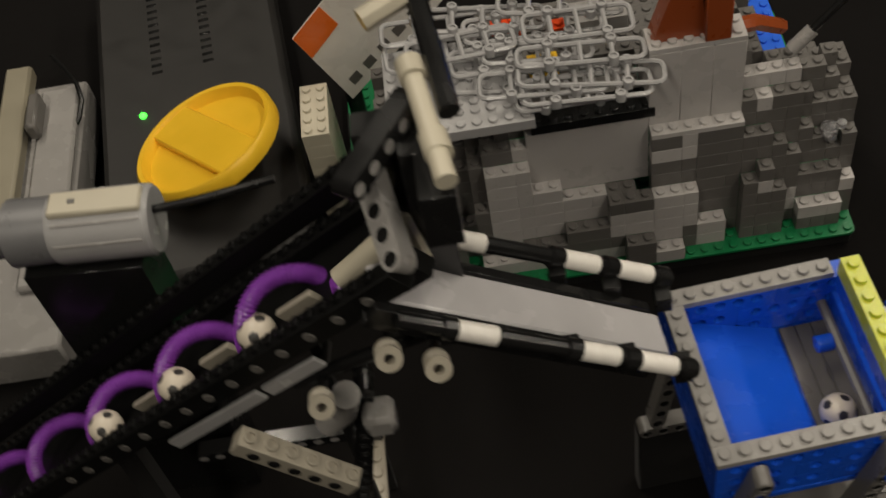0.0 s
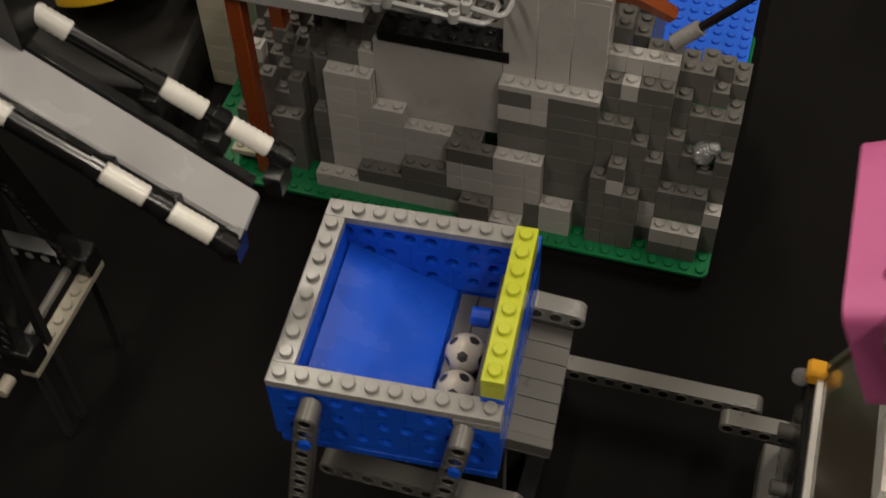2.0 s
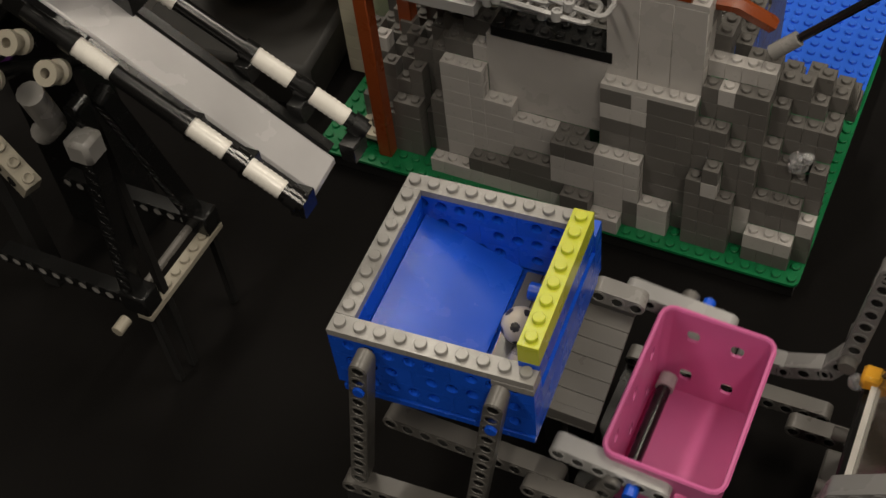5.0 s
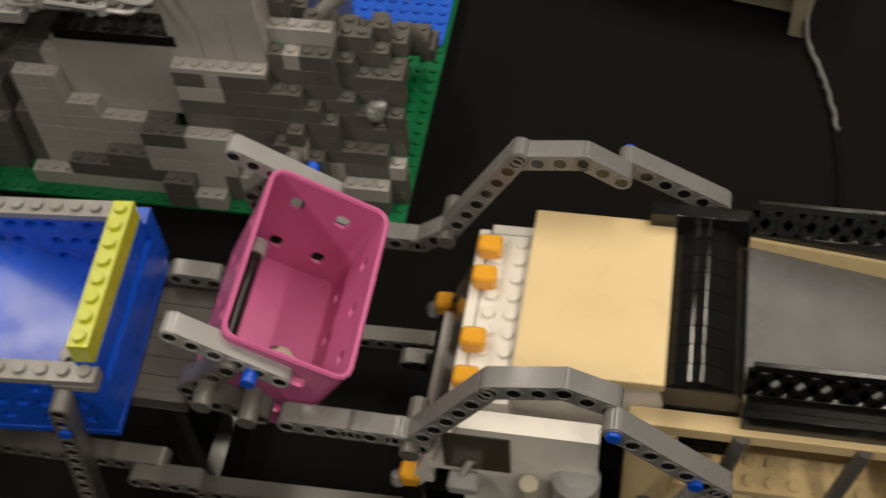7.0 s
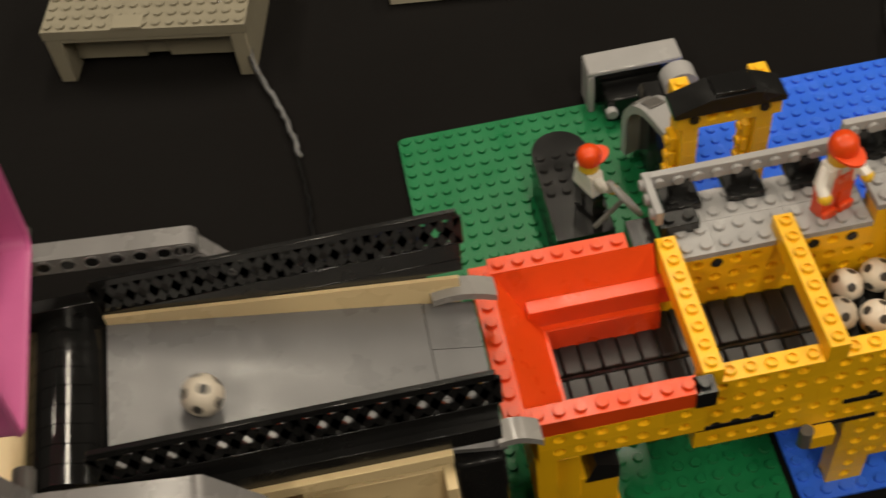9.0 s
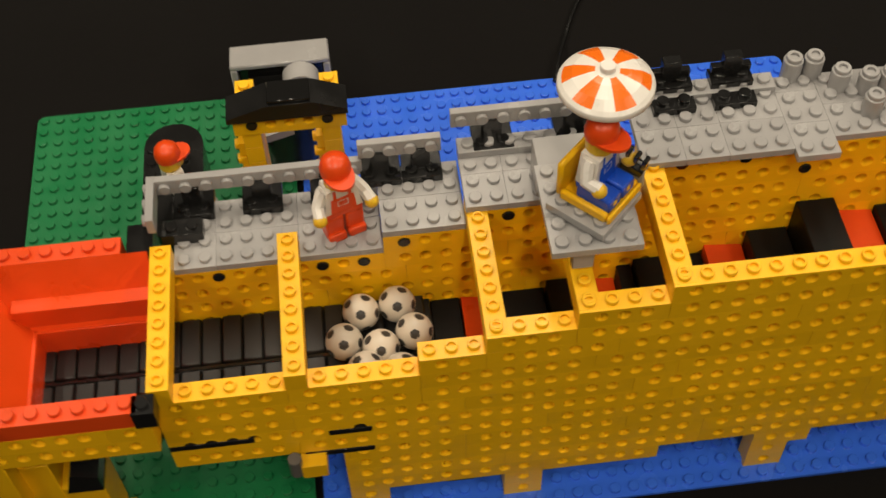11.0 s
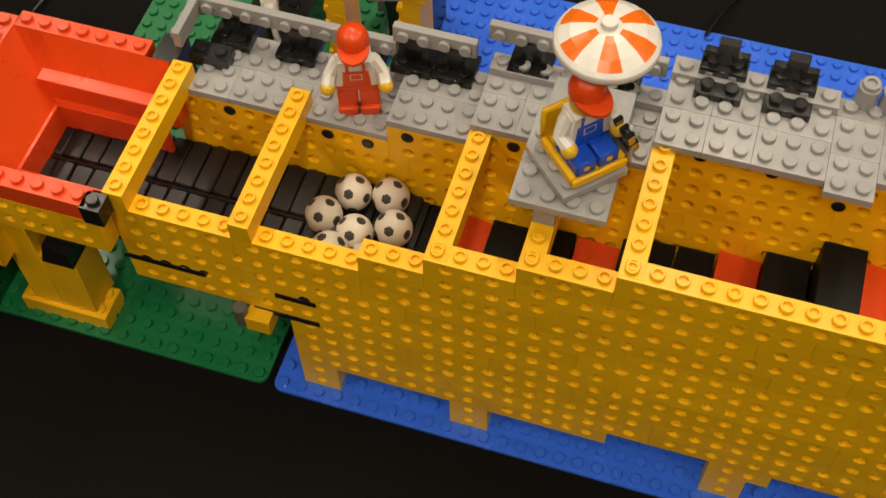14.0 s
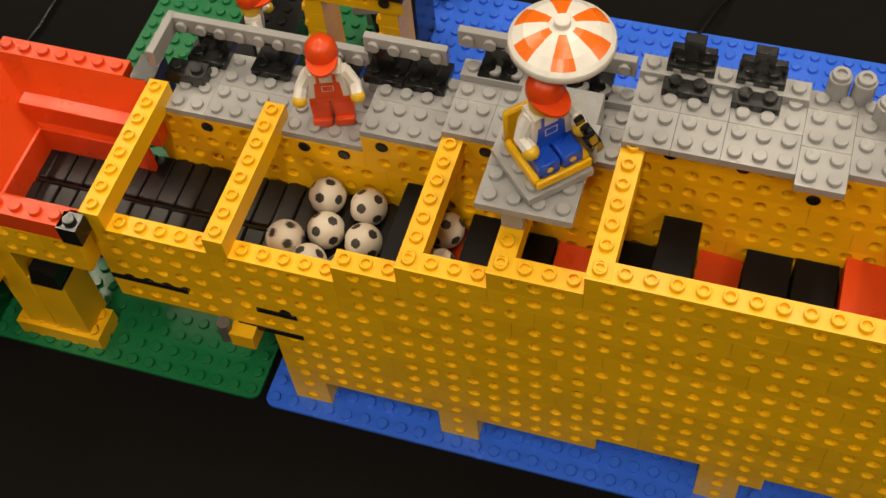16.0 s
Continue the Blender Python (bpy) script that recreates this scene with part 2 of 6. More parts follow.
def technic(n, mat, studs=False):
    """Mesh of a long brick one stud wide with a row of round holes in its face towards -y."""
    key = ("technic", n, mat.name, studs)
    if key not in MADE:
        s = Shape()
        g, L, seg = 0.00006, n * U, 12
        s.put([(g, 0, 0), (L - g, 0, 0), (L - g, U, 0), (g, U, 0), (g, 0, B - g), (L - g, 0, B - g), (L - g, U, B - g), (g, U, B - g)],
              [(3, 2, 1, 0), (4, 5, 6, 7), (1, 2, 6, 5), (2, 3, 7, 6), (3, 0, 4, 7)])
        cuts = [g] + [i * U + U / 2 for i in range(1, n - 1)] + [L - g] if n > 1 else [g, L - g]
        for i in range(len(cuts) - 1):
            a, b, cx, cz = cuts[i], cuts[i + 1], (i + 1) * U, 0.0058
            if n == 1:
                s.put([(a, 0, 0), (b, 0, 0), (b, 0, B - g), (a, 0, B - g)], [(0, 1, 2, 3)])
                continue
            vs, fs = [], []
            for t in range(seg):
                w = 2 * math.pi * t / seg + math.pi / seg
                c, d = math.cos(w), math.sin(w)
                reach = min((b - cx if c > 0 else cx - a) / max(abs(c), 1e-6), (B - g - cz if d > 0 else cz) / max(abs(d), 1e-6))
                vs.append((cx + reach * c, 0, cz + reach * d))
            corner = len(vs)
            vs += [(a, 0, 0), (b, 0, 0), (b, 0, B - g), (a, 0, B - g)]
            ring = len(vs)
            for r, y in ((0.00255, 0), (0.0025, 0.0004), (0.0023, 0.0005), (0.0023, 0.0056)):
                vs += [(cx + r * math.cos(2 * math.pi * t / seg + math.pi / seg), y, cz + r * math.sin(2 * math.pi * t / seg + math.pi / seg)) for t in range(seg)]
            for t in range(seg):
                u = (t + 1) % seg
                p, q = Vector(vs[t]), Vector(vs[u])
                mid = [corner + j for j in range(4) if min((p - Vector(vs[corner + j])).length, (q - Vector(vs[corner + j])).length) < 0.0045
                       and abs(p.x - q.x) > 1e-7 and abs(p.z - q.z) > 1e-7 and (abs(p.x - vs[corner + j][0]) < 1e-7 or abs(p.z - vs[corner + j][2]) < 1e-7)
                       and (abs(q.x - vs[corner + j][0]) < 1e-7 or abs(q.z - vs[corner + j][2]) < 1e-7)]
                fs.append((t, *mid[:1], u, ring + u, ring + t))
                for k in range(3):
                    fs.append((ring + k * seg + t, ring + k * seg + u, ring + (k + 1) * seg + u, ring + (k + 1) * seg + t))
            fs.append(tuple(ring + 3 * seg + t for t in range(seg)))
            s.put(vs, fs)
        if studs:
            for i in range(n):
                s.cyl((i + 0.5) * U, U / 2, B - 0.0001, STUD_R, STUD_H + 0.0001, hole=0.0016)
        MADE[key] = s.mesh("brick", mat)
    return MADE[key]


def baseplate(name, nx, ny, mat, at, label):
    """A thin plate with a field of studs, rounded at its corners."""
    s, r, out = Shape(), 0.004, []
    w, d = nx * U, ny * U
    for cx, cy, a0 in ((w - r, d - r, 0), (r, d - r, 90), (r, r, 180), (w - r, r, 270)):
        out += [(cx + r * math.cos(radians(a0 + a)), cy + r * math.sin(radians(a0 + a))) for a in (0, 30, 60, 90)]
    n = len(out)
    s.put([(x, y, 0.0) for x, y in out] + [(x, y, BASE) for x, y in out],
          [tuple(reversed(range(n))), tuple(range(n, 2 * n))] + [(i, (i + 1) % n, n + (i + 1) % n, n + i) for i in range(n)])
    for i in range(nx):
        for j in range(ny):
            s.cyl((i + 0.5) * U, (j + 0.5) * U, BASE - 0.0001, STUD_R, STUD_H + 0.0001, n=8)
    return solid(name, s, mat, label, "baseplate", at)


def beam_shape(L, s=None, m=None, holes=True):
    """A rounded liftarm of L holes along x, holes facing y, centred on its first hole."""
    s = s or Shape()
    r, t, n = 0.0037, 0.0039, 8
    out = [((L - 1) * U + r * math.cos(a), r * math.sin(a)) for a in [math.pi * (i / n - 0.5) for i in range(n + 1)]]
    out += [(-r * math.cos(a), -r * math.sin(a)) for a in [math.pi * (i / n - 0.5) for i in range(n + 1)]]
    s.prism(out, -t, t, m=m)
    if holes:
        for i in range(L):
            for side in (-1, 1):
                q = (m or Matrix()) @ Matrix.Translation((i * U, side * t, 0)) @ Matrix.Rotation(radians(-90 * side), 4, "X")
                vs, fs, k = [], [], 10
                for rr, hh in ((0.0033, -0.0001), (0.0033, 0.0004), (0.0025, 0.0004), (0.0024, 0.00005)):
                    vs += [(rr * math.cos(2 * math.pi * j / k), rr * math.sin(2 * math.pi * j / k), hh) for j in range(k)]
                for w in range(3):
                    fs += [(w * k + j, w * k + (j + 1) % k, (w + 1) * k + (j + 1) % k, (w + 1) * k + j) for j in range(k)]
                s.put(vs, fs, 0, q)
                # Flat disc closes each hole, mostly coloured black for the shade within.
                s.put(vs[3 * k:], [tuple(range(k))], 1, q)
    return s


def along(a, b, roll=0.0):
    """A pose at a whose x axis runs to b and whose y axis stays as level as can be."""
    a, b = Vector(a), Vector(b)
    x = (b - a).normalized()
    y = Vector((0, 1, 0))
    y = (y - x * y.dot(x))
    y = y.normalized() if y.length > 0.05 else Vector((1, 0, 0))
    z = x.cross(y)
    m = Matrix((x, y, z)).transposed().to_4x4()
    return Matrix.Translation(a) @ m @ Matrix.Rotation(radians(roll), 4, "X")


def lay(name, parent, rows, mat, y0, z_of, chooser):
    """Lays bricks in courses: rows is a list of (course, first, last, stud side up)."""
    for course, a, b, studs in rows:
        x = a
        first = True
        while x < b - 0.01:
            n = chooser(first, b - x)
            part(name, technic(n, mat, studs), mat, parent, at=pose(x * U, y0, z_of(course)))
            x += n
            first = False


# ---- the hall and the table ----
def hall():
    x0, x1, y0, y1, z0, z1 = -4.2, 4.2, -3.6, 3.6, -0.76, 1.9
    t = 0.1
    solid("floor", Shape().box(x0, x1, y0, y1, z0 - t, z0), FLOORING, "dark hall carpet under the table", "floor", kind="structure")
    solid("ceiling", Shape().box(x0, x1, y0, y1, z1, z1 + t), CEILPAINT, "dim painted hall ceiling with tube lights", "ceiling", kind="structure")
    solid("wall_west", Shape().box(x0 - t, x0, y0, y1, z0, z1), WALLPAINT, "plain dark painted hall wall", "wall", kind="structure")
    solid("wall_east", Shape().box(x1, x1 + t, y0, y1, z0, z1), WALLPAINT, "plain dark painted hall wall", "wall", kind="structure")
    solid("wall_south", Shape().box(x0, x1, y0 - t, y0, z0, z1), WALLPAINT, "plain dark painted hall wall", "wall", kind="structure")
    solid("wall_north", Shape().box(x0, x1, y1, y1 + t, z0, z1), WALLPAINT, "plain dark painted hall wall", "wall", kind="structure")


def table():
    """A long table; its black cloth is gently uneven and hangs over the edges."""
    t = thing("exhibition_table", "long folding table on steel legs under a black cloth", "table", pose(0, 0.25, -0.76))
    part("tabletop", Shape().box(-1.6, 1.6, -0.62, 0.62, 0.72, 0.752, 0.003), FLOORING, t)
    for x in (-1.45, 1.45):
        for y in (-0.5, 0.5):
            part("leg", Shape().cyl(x, y, 0, 0.016, 0.72), METAL, t)
    s, nx, ny = Shape(), 120, 60
    vs, fs = [], []
    for j in range(ny + 1):
        for i in range(nx + 1):
            u, v = i / nx * 3.5 - 1.75, j / ny * 1.54 - 0.77
            drop = max(0, abs(u) - 1.62) + max(0, abs(v) - 0.64)
            x, y = max(-1.62, min(1.62, u)), max(-0.64, min(0.64, v))
            w = 0.0002 * noise.noise(Vector((u * 5, v * 5, 0)))
            vs.append((x + math.copysign(drop * 0.1, u) * (abs(u) > 1.62), y + 0.25 + math.copysign(drop * 0.1, v) * (abs(v) > 0.64), -0.0008 + w - 2.2 * drop))
    for j in range(ny):
        for i in range(nx):
            o = j * (nx + 1) + i
            fs.append((o, o + 1, o + nx + 2, o + nx + 1))
    s.put(vs, fs)
    solid("tablecloth", s, CLOTH, "black felt tablecloth spread over a long table", "tablecloth")


hall()
table()

baseplate("baseplate", 35, 23, GREEN, pose(-0.647, 0.147, 0.010), "green studded baseplate under the grey rock castle")
baseplate("baseplate", 10, 20, BLUE_PLATE, pose(-0.449, 0.2795, 0.0136, 0, 0, 0), "blue studded plate behind the castle rocks")
baseplate("baseplate", 17, 32, GREEN, pose(-0.088, -0.0065, 0), "green studded baseplate beneath the red hopper")
baseplate("baseplate", 33, 31, BLUE_PLATE, pose(0.0515, -0.0075, 0), "blue studded baseplate beneath the yellow conveyor house")


# ---- the yellow conveyor house ----
LENGTH = 42
TOPS = [(0, 1, 12), (1, 6, 11), (6, 7, 12), (7, 12, 11), (12, 15, 12), (15, 19, 13), (19, 23, 14), (23, LENGTH, 15)]


def zc(course):
    return BASE + course * B


def some(first, room):
    n = random.choice((6, 8, 10, 12)) if first else random.choice((8, 10, 12, 16))
    return max(1, min(n, round(room)))


def wall_courses(top_at, bottom_at):
    """Runs of each course of a wall whose top and bottom vary along x."""
    out = []
    for c in range(15):
        run = None
        for x in range(LENGTH + 1):
            inside = x < LENGTH and bottom_at(x) <= c < top_at(x)
            last = inside and top_at(x) == c + 1
            state = (inside, last)
            if run and state != run[1]:
                if run[1][0]:
                    out.append((c, run[0], x, run[1][1]))
                run = None
            if run is None:
                run = (x, state)
    return out


def conveyor_house():
    h = thing("conveyor_house", "long yellow toy-brick conveyor house with open top", "toy building", pose(0, 0, 0))

    def top(x):
        return next((min(n, 11) if x in (0, 6) else n) for a, b, n in TOPS if a <= x < b)

    def bottom(x):
        if x < 8:
            return 6
        if 8 <= x < 10 or 16 <= x < 18 or 29 <= x < 31:
            return 0
        return 2 if x < 24 or x == 31 else 3

    lay("brick", h, wall_courses(top, bottom), YELLOW, 0.0, zc, some)

    def top_b(x):
        return 11 if x < 11 else 12 if x < 15 else 13 if x < 23 else 15

    # Courses below 4 are unseen, added to keep back light from the underside.
    lay("brick", h, wall_courses(top_b, lambda x: 0), YELLOW, 7 * U, zc, some)
    for x, n in ((0, 12), (6, 12), (15, 13), (23, 15)):
        part("cross_beam", brick(1, 8, B, YELLOW, hollow=True), YELLOW, h, at=pose(x * U, -0.0003 if n == 12 else 0.001, zc(n - 1) + (0 if n == 12 else 0.0001)))
    part("cross_beam", brick(1, 4, B, YELLOW, hollow=True), YELLOW, h, at=pose(19 * U, 0.001, zc(13) + 0.0001))
    part("end_wall", Shape().box(LENGTH * U - U, LENGTH * U, U, 7 * U, zc(2), zc(15)), YELLOW, h)
    # black plates let into the front
    for x0, x1, z in ((0.0, 0.032, 0.0738), (0.060, 0.0765, 0.0728), (0.0495, 0.0765, 0.0575)):
        part("slot_plate", Shape().box(x0, x1, -0.0004, 0.004, z - 0.0016, z + 0.0016), BLACK, h, "black plate let into the yellow wall")
    part("bracket", Shape().box(0.0475, 0.0575, -0.006, 0.004, 0.0495, 0.0585), YELLOW, h)
    part("clip", Shape().cyl(0.0455, -0.004, 0.052, 0.0028, 0.011), DGREY, h)
    # black pins in some of the holes of the back wall
    for x, c in ((3, 10), (8, 10), (12, 11), (17, 12), (21, 12), (25, 14), (28, 14), (31, 13), (10, 10)):
        part("pin", Shape().cyl(0, 0, 0, 0.0024, 0.0012, m=pose(x * U, 7 * U + 0.0005, zc(c) + 0.0058, 90)), BLACK, h)
    # legs and foot under the left end
    part("leg", Shape().box(-0.060, -0.046, 0.0, 0.016, BASE + 0.0096, 0.072), YELLOW, h)
    part("leg", Shape().box(-0.046, -0.030, 0.0, 0.016, BASE + 0.0096, 0.052), YELLOW, h)
    part("foot", brick(5, 2, B, YELLOW), YELLOW, h, at=pose(-0.066, -0.002, BASE))
    part("slope", Shape().prism([(-0.044, 0.050), (-0.030, 0.050), (-0.030, 0.060), (-0.040, 0.064)], -0.001, 0.015), BLACK, h)
    part("leg", Shape().box(-0.060, -0.044, 0.05, 0.064, BASE, 0.072), YELLOW, h)
    lay("brick", h, [(9, -8, 0, False), (10, -8, 0, False)], YELLOW, -U, zc, some)
    part("arch_end", Shape().box(-8 * U - 0.001, -8 * U + 0.007, -U + 0.0003, 8 * U, zc(5), 0.088), YELLOW, h)
    return h


def decks(h):
    """Grey walkway on the back wall, stepping up along the house."""
    d = thing("walkway", "light grey studded walkway on top of the yellow back wall", "toy walkway", pose(0, 0, 0))
    for x0, n, z, y0, ny in ((1, 10, zc(11), 7, 4), (11, 4, zc(12), 7, 4), (15, 8, zc(13), 7, 4), (23, 7, zc(15), 6.5, 4), (30, 2, zc(15), 6, 5), (32, 10, zc(15), 7, 4)):
        x = 0
        while x < n:
            w = min(random.choice((2, 4)), n - x)
            for y in range(0, ny, 2):
                dy = min(2, ny - y)
                part("plate", brick(w, dy, P, LGREY), LGREY, d, at=pose((x0 + x) * U, (y0 + y) * U, z + 0.0001))
            x += w
    for x0, n, z in ((23, 7, zc(15) + P), (15, 8, zc(13) + P)):
        part("plate", brick(n, 1, P, LGREY), LGREY, d, at=pose(x0 * U, 10 * U, z + 0.0002))
    # supports of the walkway behind the wall
    for x, z in ((2, zc(11)), (12, zc(12)), (17, zc(13)), (26, zc(15)), (34, zc(15))):
        part("post", Shape().box(x * U, (x + 1) * U, 9 * U, 10 * U, BASE, z), YELLOW, d)
    # round grey posts at the far end
    for x, y in ((31.0, 11), (32.0, 11), (33.0, 10), (34.2, 9.6), (35.2, 9.6), (34.0, 8.2), (35.4, 8.2)):
        part("barrel", Shape().cyl(x * U, y * U, BASE, 0.0038, zc(15) + 0.012 - BASE, n=16, hole=0.0019, deep=0.004).cyl(x * U, y * U, zc(15) + 0.0098, 0.0031, 0.004, hole=0.0017), LGREY, d)
    return d


def railings():
    """Low grey rails that stand on black hinge clips behind the walkway."""
    for x0, x1, y, z in ((0.003, 0.080, 0.0845, 0.1215), (0.082, 0.116, 0.0845, 0.1305), (0.118, 0.180, 0.0865, 0.1405)):
        r = thing("railing", "light grey studded railing held by black clips", "toy railing", pose(0, 0, 0), "railings of the walkway")
        n = round((x1 - x0) / U)
        s = Shape().box(x0, x0 + n * U, y, y + 0.0032, z, z + 0.0078)
        for i in range(n):
            s.cyl(0, 0, 0, STUD_R, STUD_H, m=pose(x0 + (i + 0.5) * U, y + 0.0001, z + 0.0039, 90))
        part("rail", s, LGREY, r)
        k = max(2, n // 3)
        for i in range(k):
            x = x0 + (i + 0.5) / k * n * U
            c = Shape().box(x - 0.0078, x + 0.0078, y - 0.006, y + 0.008, z - 0.0108, z - 0.0072).box(x - 0.0035, x + 0.0035, y - 0.001, y + 0.006, z - 0.008, z + 0.003)
            for q in (-0.004, 0.004):
                c.cyl(x + q, y - 0.002, z - 0.0074, STUD_R, STUD_H)
            part("clip", c, BLACK, r)
    s = Shape().box(0.0005, 0.0037, 0.066, 0.088, 0.1215, 0.1293)
    for i in range(3):
        s.cyl(0, 0, 0, STUD_R, STUD_H, m=pose(0.0008, 0.0695 + i * 0.0075, 0.1254, 0, -90))
    r = thing("railing", "short grey end railing of the walkway", "toy railing", pose(0, 0, 0), "railings of the walkway")
    part("rail", s, LGREY, r)
    part("clip", Shape().box(0.004, 0.020, 0.068, 0.076, zc(11) + P, zc(11) + P + 0.006).cyl(0.008, 0.072, zc(11) + P + 0.0058, STUD_R, STUD_H).cyl(0.016, 0.072, zc(11) + P + 0.0058, STUD_R, STUD_H), BLACK, r)
    # two upright black clips on the high deck
    for x in (0.2005, 0.2235):
        z = zc(15) + 2 * P
        r = thing("hinge_clip", "upright black hinge clip on the grey deck", "toy clip", pose(x, 0.086, z), "black clips on the deck")
        part("base", brick(2, 1, P, BLACK), BLACK, r, at=pose(-0.008, -0.004, 0))
        part("base", brick(2, 1, P, BLACK), BLACK, r, at=pose(-0.008, -0.012, -P))
        part("jaw", Shape().box(-0.0035, 0.0035, -0.001, 0.003, P, 0.013).box(-0.0075, 0.0075, 0.0, 0.003, 0.0045, 0.0075), BLACK, r)


def hopper():
    """Red funnel at the house's left end."""
    h = thing("hopper", "bright red toy-brick hopper with sloped inner sides", "toy hopper", pose(0, 0, 0))
    z = zc(12)
    x0, x1, y0, y1 = -0.075, -0.001, -0.008, 0.070
    part("rim", brick(1, 9, B, RED), RED, h, at=pose(x0, y0 + 0.003, z - B))
    part("rim", brick(8, 1, B, RED), RED, h, at=pose(x0 + U, y0, z - B))
    part("rim", brick(7, 1, B, RED), RED, h, at=pose(x0 + U, y1 - U, z - B))
    part("corner_brick", brick(1, 1, B, BLACK), BLACK, h, at=pose(x1 - 0.004, y0 - 0.0008, z - B))
    part("corner_brick", Shape().box(-0.009, 0.001, y1 - U + 0.0002, y1 + 0.006, z - 0.03, z - 0.001), BLACK, h)
    # sloped lining
    i0, i1, zi = x0 + 0.026, y1 - 0.026, z - 0.026
    s = Shape().put([(x0 + U, y0 + U, z - 0.0002), (x0 + U, y1 - U, z - 0.0002), (i0, y1 - 0.022, zi), (i0, y0 + 0.022, zi)], [(3, 2, 1, 0)])
    part("slope", s, RED, h)
    part("slope", Shape().put([(x0 + U, y1 - U, z - 0.0002), (x1, y1 - U, z - 0.0002), (x1, y1 - 0.022, zi), (i0, y1 - 0.022, zi)], [(3, 2, 1, 0)]), RED, h)
    part("slope", Shape().put([(x0 + U, y0 + U, z - 0.0002), (i0, y0 + 0.022, zi), (x1, y0 + 0.022, zi), (x1, y0 + U, z - 0.0002)], [(3, 2, 1, 0)]), RED, h)
    part("tier", Shape().box(x0 + 0.020, x1 + 0.006, y1 - 0.021, y1 - 0.010, 0.093, 0.1035), RED, h)
    part("skirt", Shape().box(x0 + 0.024, i0 + 0.001, y0 + 0.02, y1 - 0.02, 0.072, zi + 0.0005), RED, h)
    part("skirt", Shape().box(i0, x1, y1 - 0.023, y1 - 0.0205, 0.072, zi + 0.0005), RED, h)
    part("skirt", Shape().box(i0, x1, y0 + 0.0205, y0 + 0.023, 0.072, zi + 0.0005), RED, h)
    return h


def conveyor():
    """The black link belt on the floor of the house."""
    b = thing("conveyor_belt", "black rubbery link conveyor belt with a chain line", "conveyor belt", pose(0, 0, 0))
    x, i = -0.052, 0
    while x < 0.097:
        for y0, y1 in ((0.0095, 0.0312), (0.0335, 0.0552)):
            part("tread", Shape().box(0, 0.0079, y0, y1, 0, 0.0034, 0.0007), BELT, b, at=pose(x, 0, 0.0745 + 0.0003 * (i % 2)))
        x += 0.0081
        i += 1
    part("chain", Shape().tube([(-0.05 + 0.004 * k, 0.0323, 0.0768 + 0.0004 * (k % 2)) for k in range(38)], 0.0008, 6), BLACK, b)
    part("bed", Shape().box(-0.056, 0.1042, 0.0085, 0.0555, 0.068, 0.0742), BELT, b)
    return b

HOUSE = conveyor_house()
DECK = decks(HOUSE)
railings()
HOPPER = hopper()
BELT = conveyor()


# ---- the stepping lift inside the house ----
def steps():
    made = []
    for x0, x1, z in ((0.1172, 0.1295, 0.072), (0.1635, 0.180, 0.076), (0.2155, 0.231, 0.090), (0.2645, 0.281, 0.104), (0.300, 0.316, 0.116)):
        s = thing("lift_step", "red smooth step of the ball lift", "lift step", pose(x0, 0.032, 0.03), "fixed red lift steps")
        part("step", Shape().prism([(0, 0), (x1 - x0, 0), (x1 - x0, z - 0.032), (0, z - 0.030)], -0.0238, 0.0238), RED, s)
    for x0, x1, z, amp in ((0.1045, 0.1168, 0.0835, 0.0115), (0.130, 0.1515, 0.078, 0.005), (0.152, 0.163, 0.078, 0.0), (0.1805, 0.1868, 0.083, 0.0), (0.187, 0.2005, 0.0862, 0.0), (0.201, 0.215, 0.0965, 0.0112),
                           (0.2315, 0.248, 0.0972, 0.0), (0.2485, 0.264, 0.1055, -0.0078), (0.2815, 0.2995, 0.112, 0.007)):
        s = thing("lift_step", "black block step of the ball lift", "lift step", pose(x0, 0.032, z - 0.05), "black lift steps")
        part("step", Shape().box(0, x1 - x0 - 0.0004, -0.0236, 0.0236, -0.02, 0.05, 0.0004), LIFT_BLACK, s)
        if amp:
            made.append((s, x0, z, amp))
    return made


STEPS = steps()


# ---- soccer balls ----
def ball_mesh():
    """A pale ball with dark pentagon patches set into it."""
    r = 0.0073
    s = Shape()
    bm = bmesh.new()
    bmesh.ops.create_icosphere(bm, subdivisions=5, radius=r)
    g = (1 + 5 ** 0.5) / 2
    dirs = [Vector(v).normalized() for v in [(0, a, b * g) for a in (1, -1) for b in (1, -1)] + [(a, b * g, 0) for a in (1, -1) for b in (1, -1)] + [(b * g, 0, a) for a in (1, -1) for b in (1, -1)]]
    bm.verts.ensure_lookup_table()
    vs = [v.co.copy() for v in bm.verts]
    fs, ks = [], []
    for f in bm.faces:
        c = f.calc_center_median().normalized()
        fs.append([v.index for v in f.verts])
        ks.append(1 if max(c.dot(d) for d in dirs) > 0.965 else 0)
    bm.free()
    for q in range(len(vs)):
        n = vs[q].normalized()
        if max(n.dot(d) for d in dirs) > 0.970:
            vs[q] = n * (r - 0.00018)
    s.v, s.f, s.k = [tuple(v) for v in vs], [tuple(f) for f in fs], ks
    return s


BALL_WHITE = material("ball_print_white", (0.58, 0.52, 0.43), 0.35, vary=0.05, wear=0.12)
BALL_DARK = material("ball_print_black", (0.03, 0.028, 0.026), 0.4)
BALL = ball_mesh().mesh("soccer_ball", BALL_WHITE, BALL_DARK)


